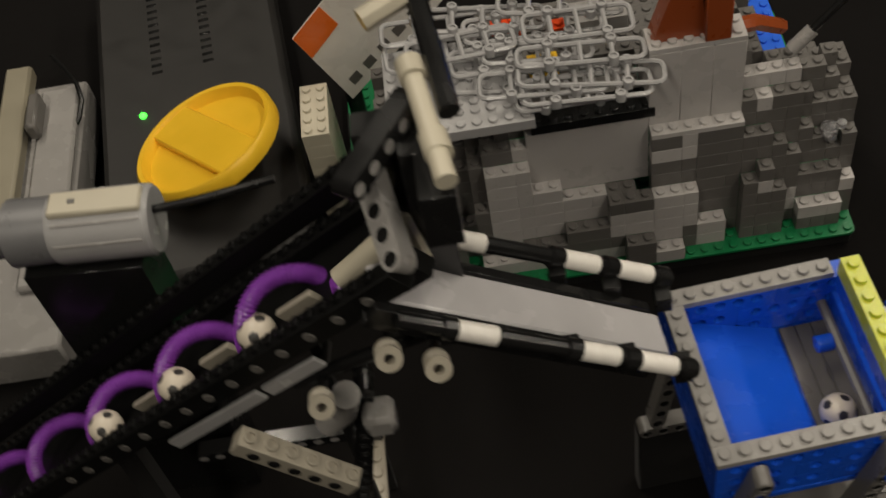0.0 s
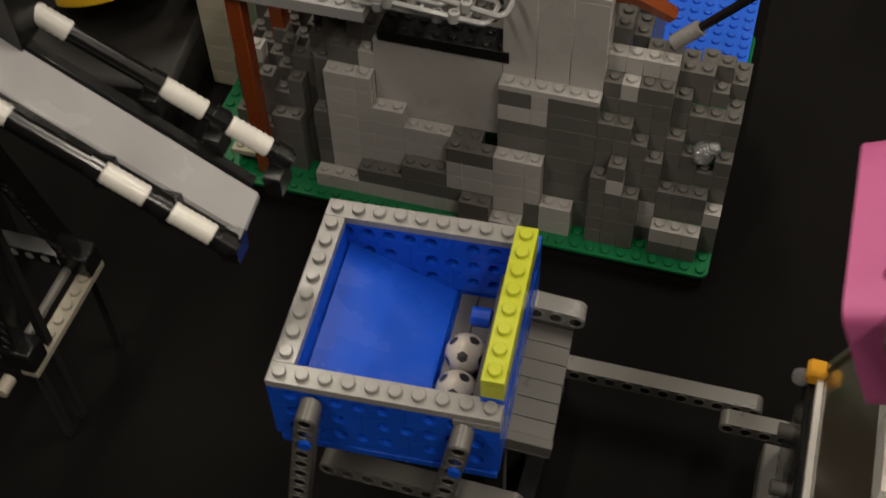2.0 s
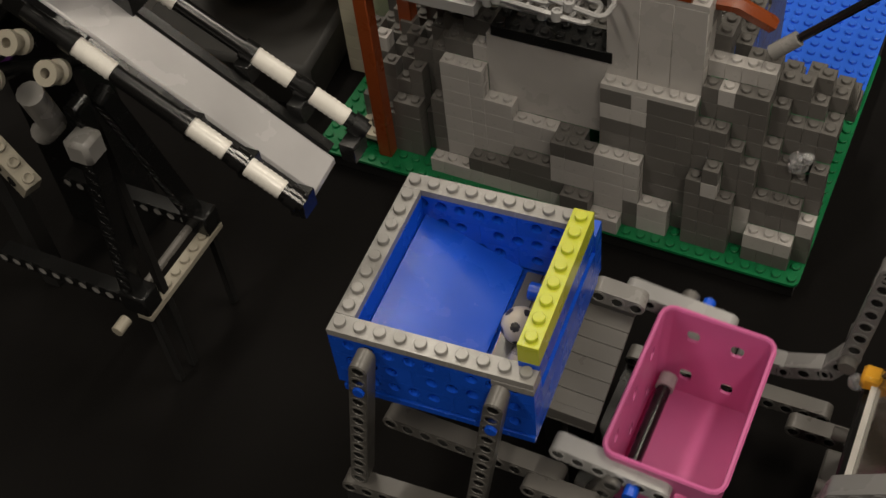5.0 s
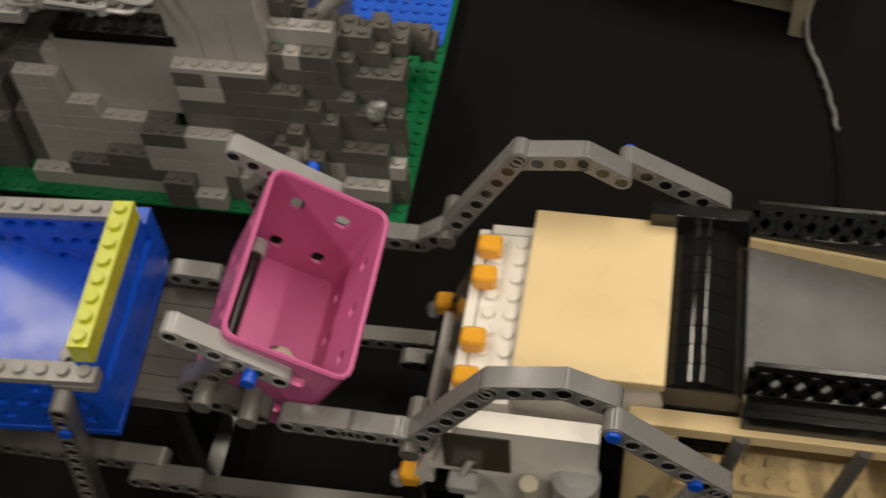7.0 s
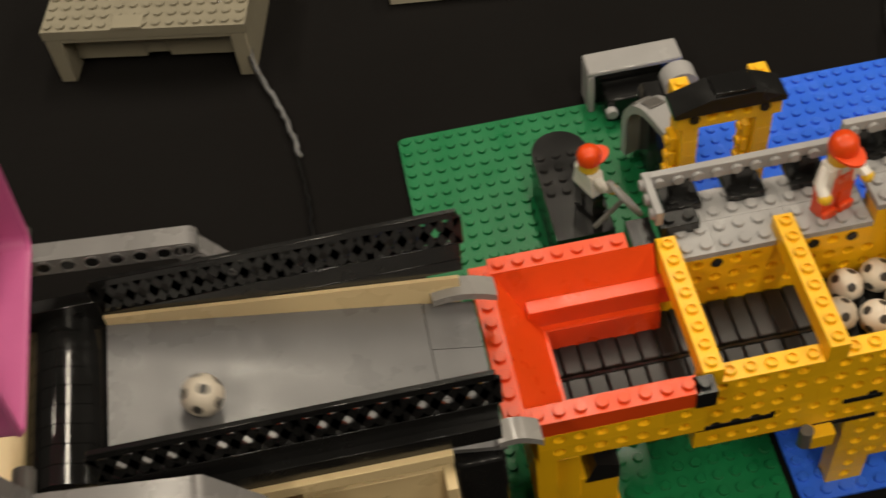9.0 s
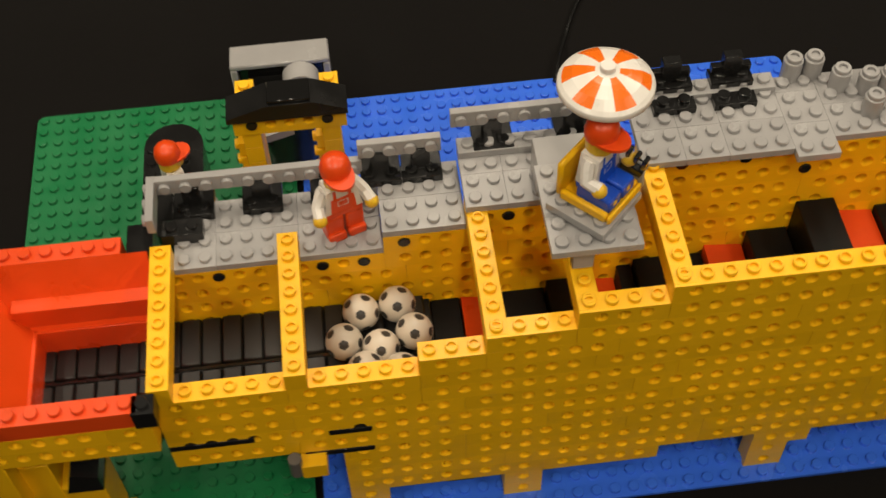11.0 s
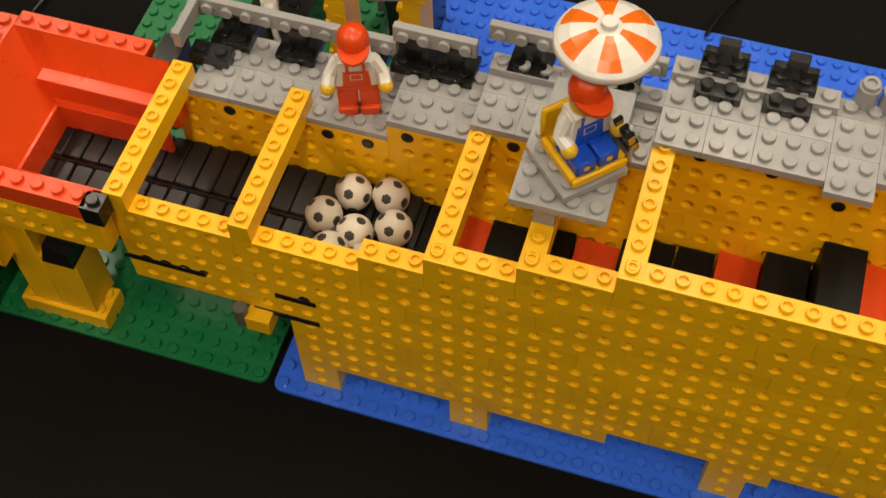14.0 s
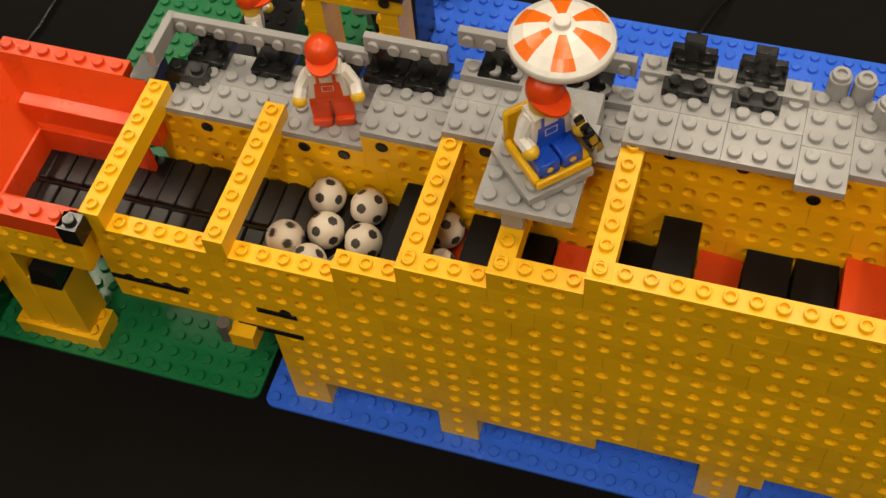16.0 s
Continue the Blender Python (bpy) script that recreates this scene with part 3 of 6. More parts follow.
def ball(x, y, z, rx=0, ry=0, rz=0, where="on the black belt"):
    ob = new("soccer_ball", BALL)
    ob.matrix_basis = pose(x, y, z, rx, ry, rz)
    return tagged(ob, "white soccer ball with dark patches " + where, "ball", "soccer balls")


ZB = 0.0770 + 0.0073
PILE = [ball(x, y, ZB + dz, a, b, c) for x, y, dz, a, b, c in (
    (0.069, 0.0325, 0, 10, 20, 0), (0.0765, 0.0455, 0, 60, 0, 30), (0.091, 0.0475, 0, 0, 50, 80), (0.083, 0.028, 0, 30, 30, 10),
    (0.0965, 0.034, 0, 80, 10, 50), (0.090, 0.0165, 0, 0, 0, 0))]


# ---- toy figures (single plain shapes) ----
def figure(name, label, at, cap, top, legs, seated=False, bib=None):
    s = Shape()
    mats = (FIG_YELLOW, cap, top, legs, BLACK)
    hip = 0.0 if seated else 0.0125
    if seated:
        for x in (-0.0041, 0.0041):
            s.box(x - 0.0037, x + 0.0037, -0.0105, 0.003, 0.0, 0.0060, 0.0006, 3)
            s.cyl(0, 0, 0, 0.0013, 0.0003, 8, 0, m=pose(x, -0.0104, 0.003, 90))
        hip = 0.005
    else:
        for x in (-0.0041, 0.0041):
            s.box(x - 0.0037, x + 0.0037, -0.0036, 0.0032, 0.0, 0.0125, 0.0008, 3)
            s.box(x - 0.0037, x + 0.0037, -0.0054, -0.003, 0.0, 0.0042, 0.0006, 3)
    s.box(-0.0078, 0.0078, -0.0037, 0.0037, hip, hip + 0.003, 0.0006, 3)
    w0, w1, z0, z1 = 0.0078, 0.0056, hip + 0.003, hip + 0.0155
    s.put([(-w0, -0.0037, z0), (w0, -0.0037, z0), (w0, 0.0037, z0), (-w0, 0.0037, z0), (-w1, -0.0037, z1), (w1, -0.0037, z1), (w1, 0.0037, z1), (-w1, 0.0037, z1)],
          [(0, 1, 5, 4), (1, 2, 6, 5), (2, 3, 7, 6), (3, 0, 4, 7), (4, 5, 6, 7)], 2)
    if bib is not None:
        s.put([(-0.0052, -0.0039, z0), (0.0052, -0.0039, z0), (0.0046, -0.0039, z0 + 0.0082), (-0.0046, -0.0039, z0 + 0.0082)], [(0, 1, 2, 3)], bib)
        # pocket outline in a paler line
        for x0, x1, q0, q1 in ((-0.0022, 0.0022, 0.0062, 0.0065), (-0.0022, 0.0022, 0.0034, 0.0037), (-0.0022, -0.0019, 0.0037, 0.0062), (0.0019, 0.0022, 0.0037, 0.0062)):
            s.put([(x0, -0.00395, z0 + q0), (x1, -0.00395, z0 + q0), (x1, -0.00395, z0 + q1), (x0, -0.00395, z0 + q1)], [(0, 1, 2, 3)], 2)
        for x in (-0.0036, 0.0024):
            s.put([(x, -0.0039, z0 + 0.0082), (x + 0.0012, -0.0039, z0 + 0.0082), (x + 0.0012, -0.0039, z1), (x, -0.0039, z1)], [(0, 1, 2, 3)], bib)
    s.cyl(0, 0, z1 - 0.0002, 0.003, 0.0018, 12, 0)
    s.cyl(0, 0, z1 + 0.001, 0.0051, 0.0086, 16, 0, bev=0.0012)
    for sx in (-1, 1):
        a = Vector((sx * 0.0068, 0.0, z1 - 0.0028))
        e = a + Vector((sx * 0.0027, -0.0018, -0.0048))
        w = e + Vector((-sx * 0.0006, -0.0048, -0.0012)) if seated else e + Vector((sx * 0.0010, -0.0042, -0.0022))
        s.tube([a + Vector((-sx * 0.001, 0, 0.001)), a, e, w], 0.0025, 8, 2)
        s.ball(w.x, w.y, w.z - 0.0006, 0.0029, 10, 0)
    zc0 = z1 + 0.0062
    s.turn([(0.0058, zc0), (0.006, zc0 + 0.0026), (0.0053, zc0 + 0.0056), (0.0035, zc0 + 0.0076), (0.0, zc0 + 0.0084)], 16, 1)
    s.turn([(0.0058, zc0), (0.0, zc0 - 0.0001)], 16, 1)
    out = [(0.0058 * math.cos(a), -0.002 - 0.0088 * math.sin(a)) for a in [math.pi * i / 10 for i in range(11)]]
    n = len(out)
    s.put([(x, y, zc0 + 0.0012) for x, y in out] + [(x, y, zc0) for x, y in out],
          [tuple(reversed(range(n))), tuple(range(n, 2 * n))] + [(i, (i + 1) % n, n + (i + 1) % n, n + i) for i in range(n)], 1)
    return solid(name, s, mats, label, "toy figure", at)


DECK1 = zc(11) + P + 0.0002
figure("toy_figure", "toy worker figure in red overalls and cap on the grey walkway", pose(0.0735, 0.0675, DECK1, 0, 0, 20), RED, WHITE, RED, bib=3)
figure("toy_figure", "toy worker figure in white with red cap at the steering wheel", pose(-0.004, 0.152, 0.034, 0, 0, 115), RED, WHITE, BLACK)


def sun_seat():
    """A grey platform over the open house, with a turned plate and a yellow chair on it."""
    z0 = 0.1476
    t = thing("seat_platform", "grey plate platform with a turned plate on top", "toy platform", pose(0.1445, 0.0155, z0))
    part("plate", brick(4, 2, P, LGREY), LGREY, t, at=pose(0, 0, 0))
    part("plate", brick(4, 3, P, LGREY), LGREY, t, at=pose(0, 2 * U, 0))
    part("support", Shape().box(0.008, 0.0155, 0.002, 0.014, zc(14) - z0 + 0.0017, -0.0001), LGREY, t)
    part("support", Shape().box(0.002, 0.030, 0.041, 0.056, zc(13) + P - z0 + 0.0017, -0.0001), LGREY, t)
    part("plate", brick(3, 3, P, LGREY), LGREY, t, at=pose(0.0175, 0.0015, P + 0.0018, 0, 0, 45))
    z = z0 + 2 * P + 0.0036
    c = thing("toy_chair", "yellow toy garden chair on the grey platform", "toy chair", pose(0.1625, 0.0355, z, 0, 0, 45))
    part("seat", Shape().box(-0.0078, 0.0078, -0.0108, 0.008, 0, 0.0022), YELLOW, c)
    part("front_lip", Shape().box(-0.0100, 0.0100, -0.0124, -0.0110, 0, 0.0036, 0.0005), YELLOW, c)
    part("side_panel", Shape().box(0.0108, 0.0120, -0.0120, 0.002, -0.0002, 0.0115, 0.0003), LGREY, c, "light grey side panel")
    part("backrest", Shape().box(-0.0095, 0.0095, 0.008, 0.0105, 0, 0.016, 0.001), YELLOW, c)
    for sx in (-1, 1):
        part("armrest", Shape().box(sx * 0.009 - 0.0012, sx * 0.009 + 0.0012, -0.0108, 0.008, 0, 0.0040, 0.0006), YELLOW, c)
    figure("toy_figure", "seated toy figure in blue overalls and red cap under the parasol", pose(0.1625, 0.0355, z + 0.0023, 0, 0, 45), RED, WHITE, BLUE, True, 3)
    g = thing("toy_tool", "small black ribbed toy tool beside the chair", "toy tool", pose(0.176, 0.0385, z + 0.008, 15, -20, 45))
    for i in range(3):
        part("rib", Shape().box(-0.0016, 0.0016, -0.0040 + i * 0.0032, -0.0024 + i * 0.0032, 0, 0.013, 0.0004), BLACK, g)
    part("handle", Shape().box(-0.0022, 0.0022, -0.0042, 0.0042, -0.006, 0.0035, 0.0004), BLACK, g)
    # parasol
    p = thing("parasol", "orange and white striped toy parasol on a pole", "parasol", pose(0.1650, 0.0460, 0.1508))
    zt = 0.0495
    part("pole", Shape().cyl(0, 0, 0, 0.0016, zt + 0.004), OLDWHITE, p)
    s, n, seg = Shape(), 12, 4
    R = 0.0158
    prof = [(0.0022, 0.0056), (0.0040, 0.0053), (0.0066, 0.0048), (0.0114, 0.0032), (0.0146, 0.0011), (R, 0.0)]
    for i in range(n):
        for j in range(seg):
            a0, a1 = 2 * math.pi * (i + j / seg) / n, 2 * math.pi * (i + (j + 1) / seg) / n
            for (r0, h0), (r1, h1) in zip(prof, prof[1:]):
                for off, flip in ((0, False), (-0.0009, True)):
                    q = [(r1 * math.cos(a0), r1 * math.sin(a0), zt + h1 + off), (r1 * math.cos(a1), r1 * math.sin(a1), zt + h1 + off), (r0 * math.cos(a1), r0 * math.sin(a1), zt + h0 + off), (r0 * math.cos(a0), r0 * math.sin(a0), zt + h0 + off)]
                    s.put(q, [(3, 2, 1, 0) if flip else (0, 1, 2, 3)], i % 2 if 0.003 < r0 < 0.0146 else 0)
    s.turn([(R, zt - 0.0026), (R + 0.0003, zt - 0.0022), (R + 0.0003, zt - 0.0006), (R, zt)], 48, 0)
    part("canopy", s, (WHITE, ORANGE), p)
    part("finial", Shape().cyl(0, 0, zt + 0.005, 0.0026, 0.0026, n=14), WHITE, p)


sun_seat()


# ---- what stands behind the house ----
def gantry():
    g = thing("toy_gatehouse", "yellow toy-brick gate with a black arched roof", "toy building", pose(0.0335, 0.134, BASE))
    for x in (0.0, 0.034):
        for c in range(10):
            part("brick", brick(1, 2, B, YELLOW, c == 9), YELLOW, g, at=pose(x, 0, c * B))
    for x in (0.0, 0.034):
        for c in (2, 3, 4, 5, 6, 7, 8):
            part("side_plate", brick(1, 1, P, YELLOW), YELLOW, g, at=Matrix.Translation((x - 0.0001, 0.004, c * B + 0.0008)) @ pose(0, 0, 0, 0, -90))
    part("lintel", technic(6, YELLOW), YELLOW, g, at=pose(-0.003, -0.001, 10 * B))
    for x in (0.005, 0.037):
        part("pin", Shape().cyl(0, 0, 0, 0.0024, 0.0012, m=pose(x, -0.0008, 10 * B + 0.0058, 90)), BLACK, g)
    part("roof", Shape().prism([(-0.005, 11 * B), (0.046, 11 * B), (0.046, 11 * B + 0.0025), (0.032, 11 * B + 0.0085), (0.012, 11 * B + 0.0085), (-0.005, 11 * B + 0.0025)], -0.003, 0.011), BLACK, g)
    part("roof_tile", Shape().box(0.013, 0.031, -0.002, 0.010, 11 * B + 0.0086, 11 * B + 0.0104, 0.0004), GLOSS, g)
    part("ridge_brick", brick(1, 1, B, YELLOW), YELLOW, g, at=pose(-0.001, 0.0115, 10 * B + 0.003))
    part("ridge_brick", brick(1, 1, B, YELLOW), YELLOW, g, at=pose(0.035, 0.0115, 10 * B + 0.003))


def battery_box():
    b = thing("electric_motor", "old grey toy electric motor block behind the gate", "toy motor", pose(0.007, 0.246, BASE))
    part("lid", Shape().box(0.012, 0.064, -0.004, 0.012, 0.0268, 0.0300, 0.0008), LGREY, b)
    part("side", Shape().box(0.012, 0.0155, -0.004, 0.012, 0.0, 0.0267, 0.0006), LGREY, b)
    part("side", Shape().box(0.0605, 0.064, -0.004, 0.012, 0.0, 0.0267, 0.0006), LGREY, b)
    part("coil", Shape().box(0.0157, 0.0603, 0.002, 0.011, 0.0, 0.0266, 0.0006), BLACK, b)
    part("coil", Shape().box(0.020, 0.056, -0.014, 0.0018, 0.0, 0.017, 0.001), BLACK, b)
    part("knob", Shape().cyl(0, 0, 0, 0.0032, 0.004, n=14, m=pose(0.022, -0.0142, 0.010, 90)), LGREY, b)
    part("disc", Shape().cyl(0, 0, 0, 0.009, 0.010, n=20, m=pose(0.050, -0.034, 0.050, 90)), LGREY, b)
    arch = [(0.027 * math.cos(w), 0.027 * math.sin(w)) for w in [math.pi * (0.5 + 0.5 * i / 10) for i in range(11)]]
    arch = [(0.012, 0.027)] + arch + [(-0.027, -0.022), (-0.0225, -0.022)] + [(0.0225 * math.cos(w), 0.0225 * math.sin(w)) for w in [math.pi * (1.0 - 0.5 * i / 10) for i in range(11)]] + [(0.012, 0.0225)]
    part("fork_arch", Shape().prism(list(reversed(arch)), -0.0075, 0.0075), LGREY, b, "worn grey curved fork arm", at=pose(0.0350, -0.064, 0.028, 0, 0, -74))
    # Dark boxes on the arch carry the shade of its recesses as colour.
    for q in (0.25, 0.6, 0.9):
        w = math.pi * (0.5 + 0.5 * q)
        part("arch_slot", Shape().box(-0.0045, 0.0045, -0.0045, 0.0045, -0.0006, 0.0006, 0.0004), DGREY, b, at=pose(0.0350, -0.064, 0.028, 0, 0, -74) @ Matrix.Translation((0.0272 * math.cos(w), 0, 0.0272 * math.sin(w))) @ Matrix.Rotation(math.pi / 2 - w, 4, "Y"))
    part("gear_block", Shape().box(0.030, 0.054, -0.060, -0.030, 0.0, 0.046, 0.003), BLACK, b)
    c = thing("control_stand", "black rounded stand of the toy driver", "toy stand", pose(-0.0235, 0.136, BASE))
    s = Shape()
    out = [(0.0145 * math.cos(a) + 0.0145, 0.0145 * math.sin(a) + 0.056) for a in [math.pi * i / 10 for i in range(11)]] + [(0.0, 0.0), (0.029, 0.0)]
    n = len(out)
    s.put([(x, y, 0.0) for x, y in out] + [(x, y, 0.030) for x, y in out], [tuple(reversed(range(n))), tuple(range(n, 2 * n))] + [(i, (i + 1) % n, n + (i + 1) % n, n + i) for i in range(n)])
    for i in range(3):
        for j in range(4):
            s.cyl(0.004 + i * U, 0.030 + j * U, 0.0299, STUD_R, STUD_H)
    part("plinth", s, BLACK, c)
    w = thing("steering_wheel", "dark grey toy steering wheel before the driver", "toy wheel", pose(0.010, 0.138, 0.052, 60, 0, 110))
    ring = [(0.0105 * math.cos(2 * math.pi * i / 18), 0.0105 * math.sin(2 * math.pi * i / 18), 0) for i in range(19)]
    part("rim", Shape().tube(ring, 0.0015, 8), MGREY, w)
    part("disc", Shape().cyl(0, 0, -0.001, 0.0085, 0.0014, n=20), MATTE_BLACK, w)
    part("spoke", Shape().tube([(-0.008, 0, 0), (0.008, 0, 0)], 0.0009, 6), LGREY, w)
    part("column", Shape().tube([(0, 0, 0), (0, 0, -0.02)], 0.0012, 6), DGREY, w)


gantry()
battery_box()


# ---- the blue catch box, on cloth-covered blocks ----
RISE = 0.0572

def catch_box():
    m = pose(-0.499, -0.0565, 0, 0, 0, 4.0)
    b = thing("catch_box", "blue toy-brick catch box with grey rim and lime beam", "toy box", m)
    b.scale = (0.962, 0.985, 1.0)
    zr = 0.1700
    part("rim", brick(10, 1, P, MGREY), MGREY, b, at=pose(0, 0, zr - P))
    part("rim", brick(9, 1, P, MGREY), MGREY, b, at=pose(0, 9 * U, zr - P))
    part("rim", brick(1, 8, P, MGREY), MGREY, b, at=pose(0, U, zr - P))
    part("rim", brick(2, 1, P, MGREY, False), MGREY, b, at=pose(8 * U, -0.0003, zr - 2 * P))

    for c in range(3):
        z = zr - P - (c + 1) * B
        for x, n in ((0, 4), (4, 6)) if c % 2 else ((0, 6), (6, 4)):
            part("wall_brick", technic(n, BLUE), BLUE, b, at=pose(x * U, 0.0002, z))
            part("wall_brick", technic(n, BLUE), BLUE, b, at=pose(x * U, 9 * U, z))
        part("side_wall", brick(1, 8, B, BLUE, False), BLUE, b, at=pose(0.0002, U, z))
        if c:
            part("side_wall", brick(1, 8, B, BLUE, False), BLUE, b, at=pose(9 * U, U, z))
    part("side_wall", brick(1, 8, B, BLUE, False), BLUE, b, at=pose(9 * U, 0.8 * U, zr - P - 0.4 * B))
    part("lime_beam", brick(1, 8, B, LIME), LIME, b, "lime yellow studded beam", at=pose(9 * U, 0.8 * U, zr + 0.0026))
    # sloped blue floor and grey channel
    part("floor_panel", Shape().prism([(1.1 * U, 0.1545), (6.2 * U, 0.1352), (6.2 * U, 0.1372), (1.1 * U, 0.1565)], U, 9 * U), BLUE, b, "smooth sloped blue panel")
    for i in range(3):
        part("channel_tile", Shape().box((6.4 + 0.866 * i) * U + 0.0002, (6.4 + 0.866 * (i + 1)) * U, U, 9 * U, 0.1345, 0.1362), DGREY, b)
    part("axle", Shape().tube([(8.6 * U, U, 0.150), (8.6 * U, 9 * U, 0.150)], 0.0022, 8), DGREY, b)
    part("bushing", Shape().cyl(0, 0, 0, 0.0036, 0.007, n=12, hole=0.0018, m=pose(8.3 * U, 6.6 * U, 0.150, 0, -90)), BLUE, b)
    part("belly", Shape().box(0.001, 10 * U - 0.001, 0.001, 10 * U - 0.001, 0.1310, 0.1342), BLUE, b)
    # legs of grey beams on two long feet
    for x in (0.0165, 0.0685):
        for y, yb in ((-0.0055, 0.0010), (0.0850, 0.0790)):
            top, foot = Vector((x, y, 0.166 if y < 0 else 0.150)), Vector((x - 0.0175, yb, 0.0690))
            part("leg", beam_shape(13 if y < 0 else 11), (DGREY, BLACK), b, at=along(foot, top))
            part("pin", Shape().cyl(0, 0, 0, 0.0024, 0.0014, m=pose(x - 0.002, y - 0.0036, 0.150, 90)), BLUE, b)
    for y in (-0.0005, 0.0790):
        part("base_beam", beam_shape(11), (DGREY, BLACK), b, at=pose(-0.006, y, RISE + 0.0039))
        part("spacer_block", Shape().box(-0.010, 0.078, y - 0.003, y + 0.006, 0.0, RISE, 0.001), CLOTH, b, "cloth-covered black block")
    part("brace", beam_shape(10), (DGREY, BLACK), b, at=pose(0.0115, 0.0150, 0.096, 0, 0, -4))
    part("brace_block", beam_shape(4), (DGREY, BLACK), b, at=pose(0.0755, 0.0040, 0.095, 0, 0, -4))
    # exit tray of grey slats
    t = part("tray", Shape().box(0.0, 0.0325, 0.0, 0.060, -0.0032, -0.0023), DGREY, b, at=pose(0.0625, 0.0245, 0.1165, 0, 8, 0))
    for y in (0.0, 0.056):
        part("tray_side", Shape().box(0.0, 0.0325, y, y + 0.004, -0.0022, 0.004), DGREY, t)
    for i in range(6):
        part("slat", Shape().box(0.0, 0.0325, 0.0045 + i * 0.0085, 0.0045 + i * 0.0085 + 0.0083, -0.0022, 0.0006), DGREY, t)
    part("bracket", beam_shape(3), (MGREY, BLACK), t, at=pose(0.016, 0.0585, 0.0075))
    part("tray_post", Shape().box(0.066, 0.074, 0.045, 0.053, 0.0, 0.1120), CLOTH, b)


catch_box()
CARRIED = ball(-0.4435, -0.028, 0.1436, 30, 10, 60, "waiting in the blue box")
SECOND = ball(-0.653, -0.012, 0.2350, 70, 50, 10, "rolling down the chute")


# ---- the grey rock castle ----
CZ = 0.010


def castle():
    ox, oy = -0.647, 0.147
    solid("riser_board", Shape().box(ox + 0.002, ox + 0.278, oy + 0.002, oy + 0.27, 0.0, CZ - 0.0001), CLOTH, "black board raising the castle baseplate", "board")
    c = thing("rock_castle", "grey toy-brick rock castle with stepped front and tower", "toy castle", pose(ox, oy, CZ))
    W, D = 35, 15
    H = [[0] * W for _ in range(D)]
    for x0, x1, h in ((19, 21, 2), (21, 23, 1)):
        for x in range(x0, x1):
            H[0][x] = h
    for x0, x1, h in ((9, 12, 1), (12, 15, 2), (15, 18, 3), (18, 24, 5), (24, 26, 2), (27, 28, 5), (28, 29, 6), (29, 30, 4), (31, 34, 2)):
        for x in range(x0, x1):
            H[1][x] = h
    for x, h in enumerate([0, 0, 0, 1, 2, 3, 4, 4, 0, 5, 8, 8, 8, 6, 6, 5, 5, 5, 5, 5, 4, 9, 9, 9, 9, 9, 9, 8, 8, 7, 6, 4, 4, 4, 3]):
        H[2][x] = h
    for x, h in enumerate([0, 0, 0, 3, 4, 6, 5, 6, 3, 8, 9, 9, 9, 10, 10, 10, 10, 10, 10, 10, 10, 14, 14, 14, 14, 14, 14, 10, 10, 10, 10, 7, 6, 5, 6]):
        H[3][x] = h
    for y in range(4, D):
        for x in range(W):
            if x < 3:
                h = 0
            elif x < 11:
                h = 5 + (x + y) % 3 + (2 if x > 7 else 0)
            elif x < 21:
                h = 10
            elif x < 27:
                h = 14 if y < 6 else 11
            else:
                # a craggy flank that rises steeply along the plate's edge
                h = round(11.6 - (x - 27) * 0.30 - max(0, 6 - y) * (0.2 + (x - 27) * 0.13) + 2.2 * noise.noise(Vector((x * 0.9, y * 0.9, 3))))
                h = max(5, min(h, 12)) if y > 4 or x > 30 else 11
                h = min(h, max(0, round((17.0 - y) * 0.88 + noise.noise(Vector((x * 0.8, y * 0.8, 7)))))) if x > 28 else h
            H[y][x] = h

    def shown(x, y, k):
        if k >= H[y][x]:
            return False
        return k == H[y][x] - 1 or y == 0 or H[y - 1][x] <= k or (x + 1 < W and H[y][x + 1] <= k) or (x and H[y][x - 1] <= k)

    rest, count = Shape(), 0
    for y in range(D):
        for k in range(15):
            x = 0
            while x < W:
                if not shown(x, y, k):
                    x += 1
                    continue
                n, want = 1, random.choice((1, 1, 1, 2)) if x >= 27 else random.choice((2, 3, 4, 4))
                top = H[y][x] == k + 1
                while n < want and x + n < W and shown(x + n, y, k) and (H[y][x + n] == k + 1) == top and x + n not in (10, 12, 13, 15, 18, 19, 21, 23, 24, 27, 31):
                    n += 1
                if (y == 3 and 13 <= x < 27) or (y == 4 and 21 <= x < 27 and k < 13):
                    x += n
                    continue
                pale = (y == 2 and 10 <= x < 18) or (y == 2 and 21 <= x < 24 and k == 7) or (y == 1 and (x < 12 or 24 <= x < 26 or (18 <= x < 24 and k > 1))) or (y == 0 and x >= 21)
                pale = pale or (y == 1 and 12 <= x < 18 and k == 0) or (y == 4 and 27 <= x < 31 and k == 10) or (y == 3 and x == 30 and k == 9) or (y == 1 and x >= 31 and k == 1)
                pale = (pale or random.random() < 0.05) and not (y == 1 and 18 <= x < 21 and k == 4)
                mat = PALE if pale else DGREY
                if y < 6 and count < 290:
                    part("brick", brick(n, 1, B, mat, top), mat, c, at=pose(x * U, y * U, zc(k)))
                    count += 1
                else:
                    me = Shape().box(x * U, (x + n) * U, y * U, (y + 1) * U, zc(k), zc(k + 1) - 0.0001)
                    rest.put(me.v, me.f)
                    if top:
                        for i in range(n):
                            rest.cyl((x + i + 0.5) * U, (y + 0.5) * U, zc(k + 1) - 0.0002, STUD_R, STUD_H, n=10)
                x += n
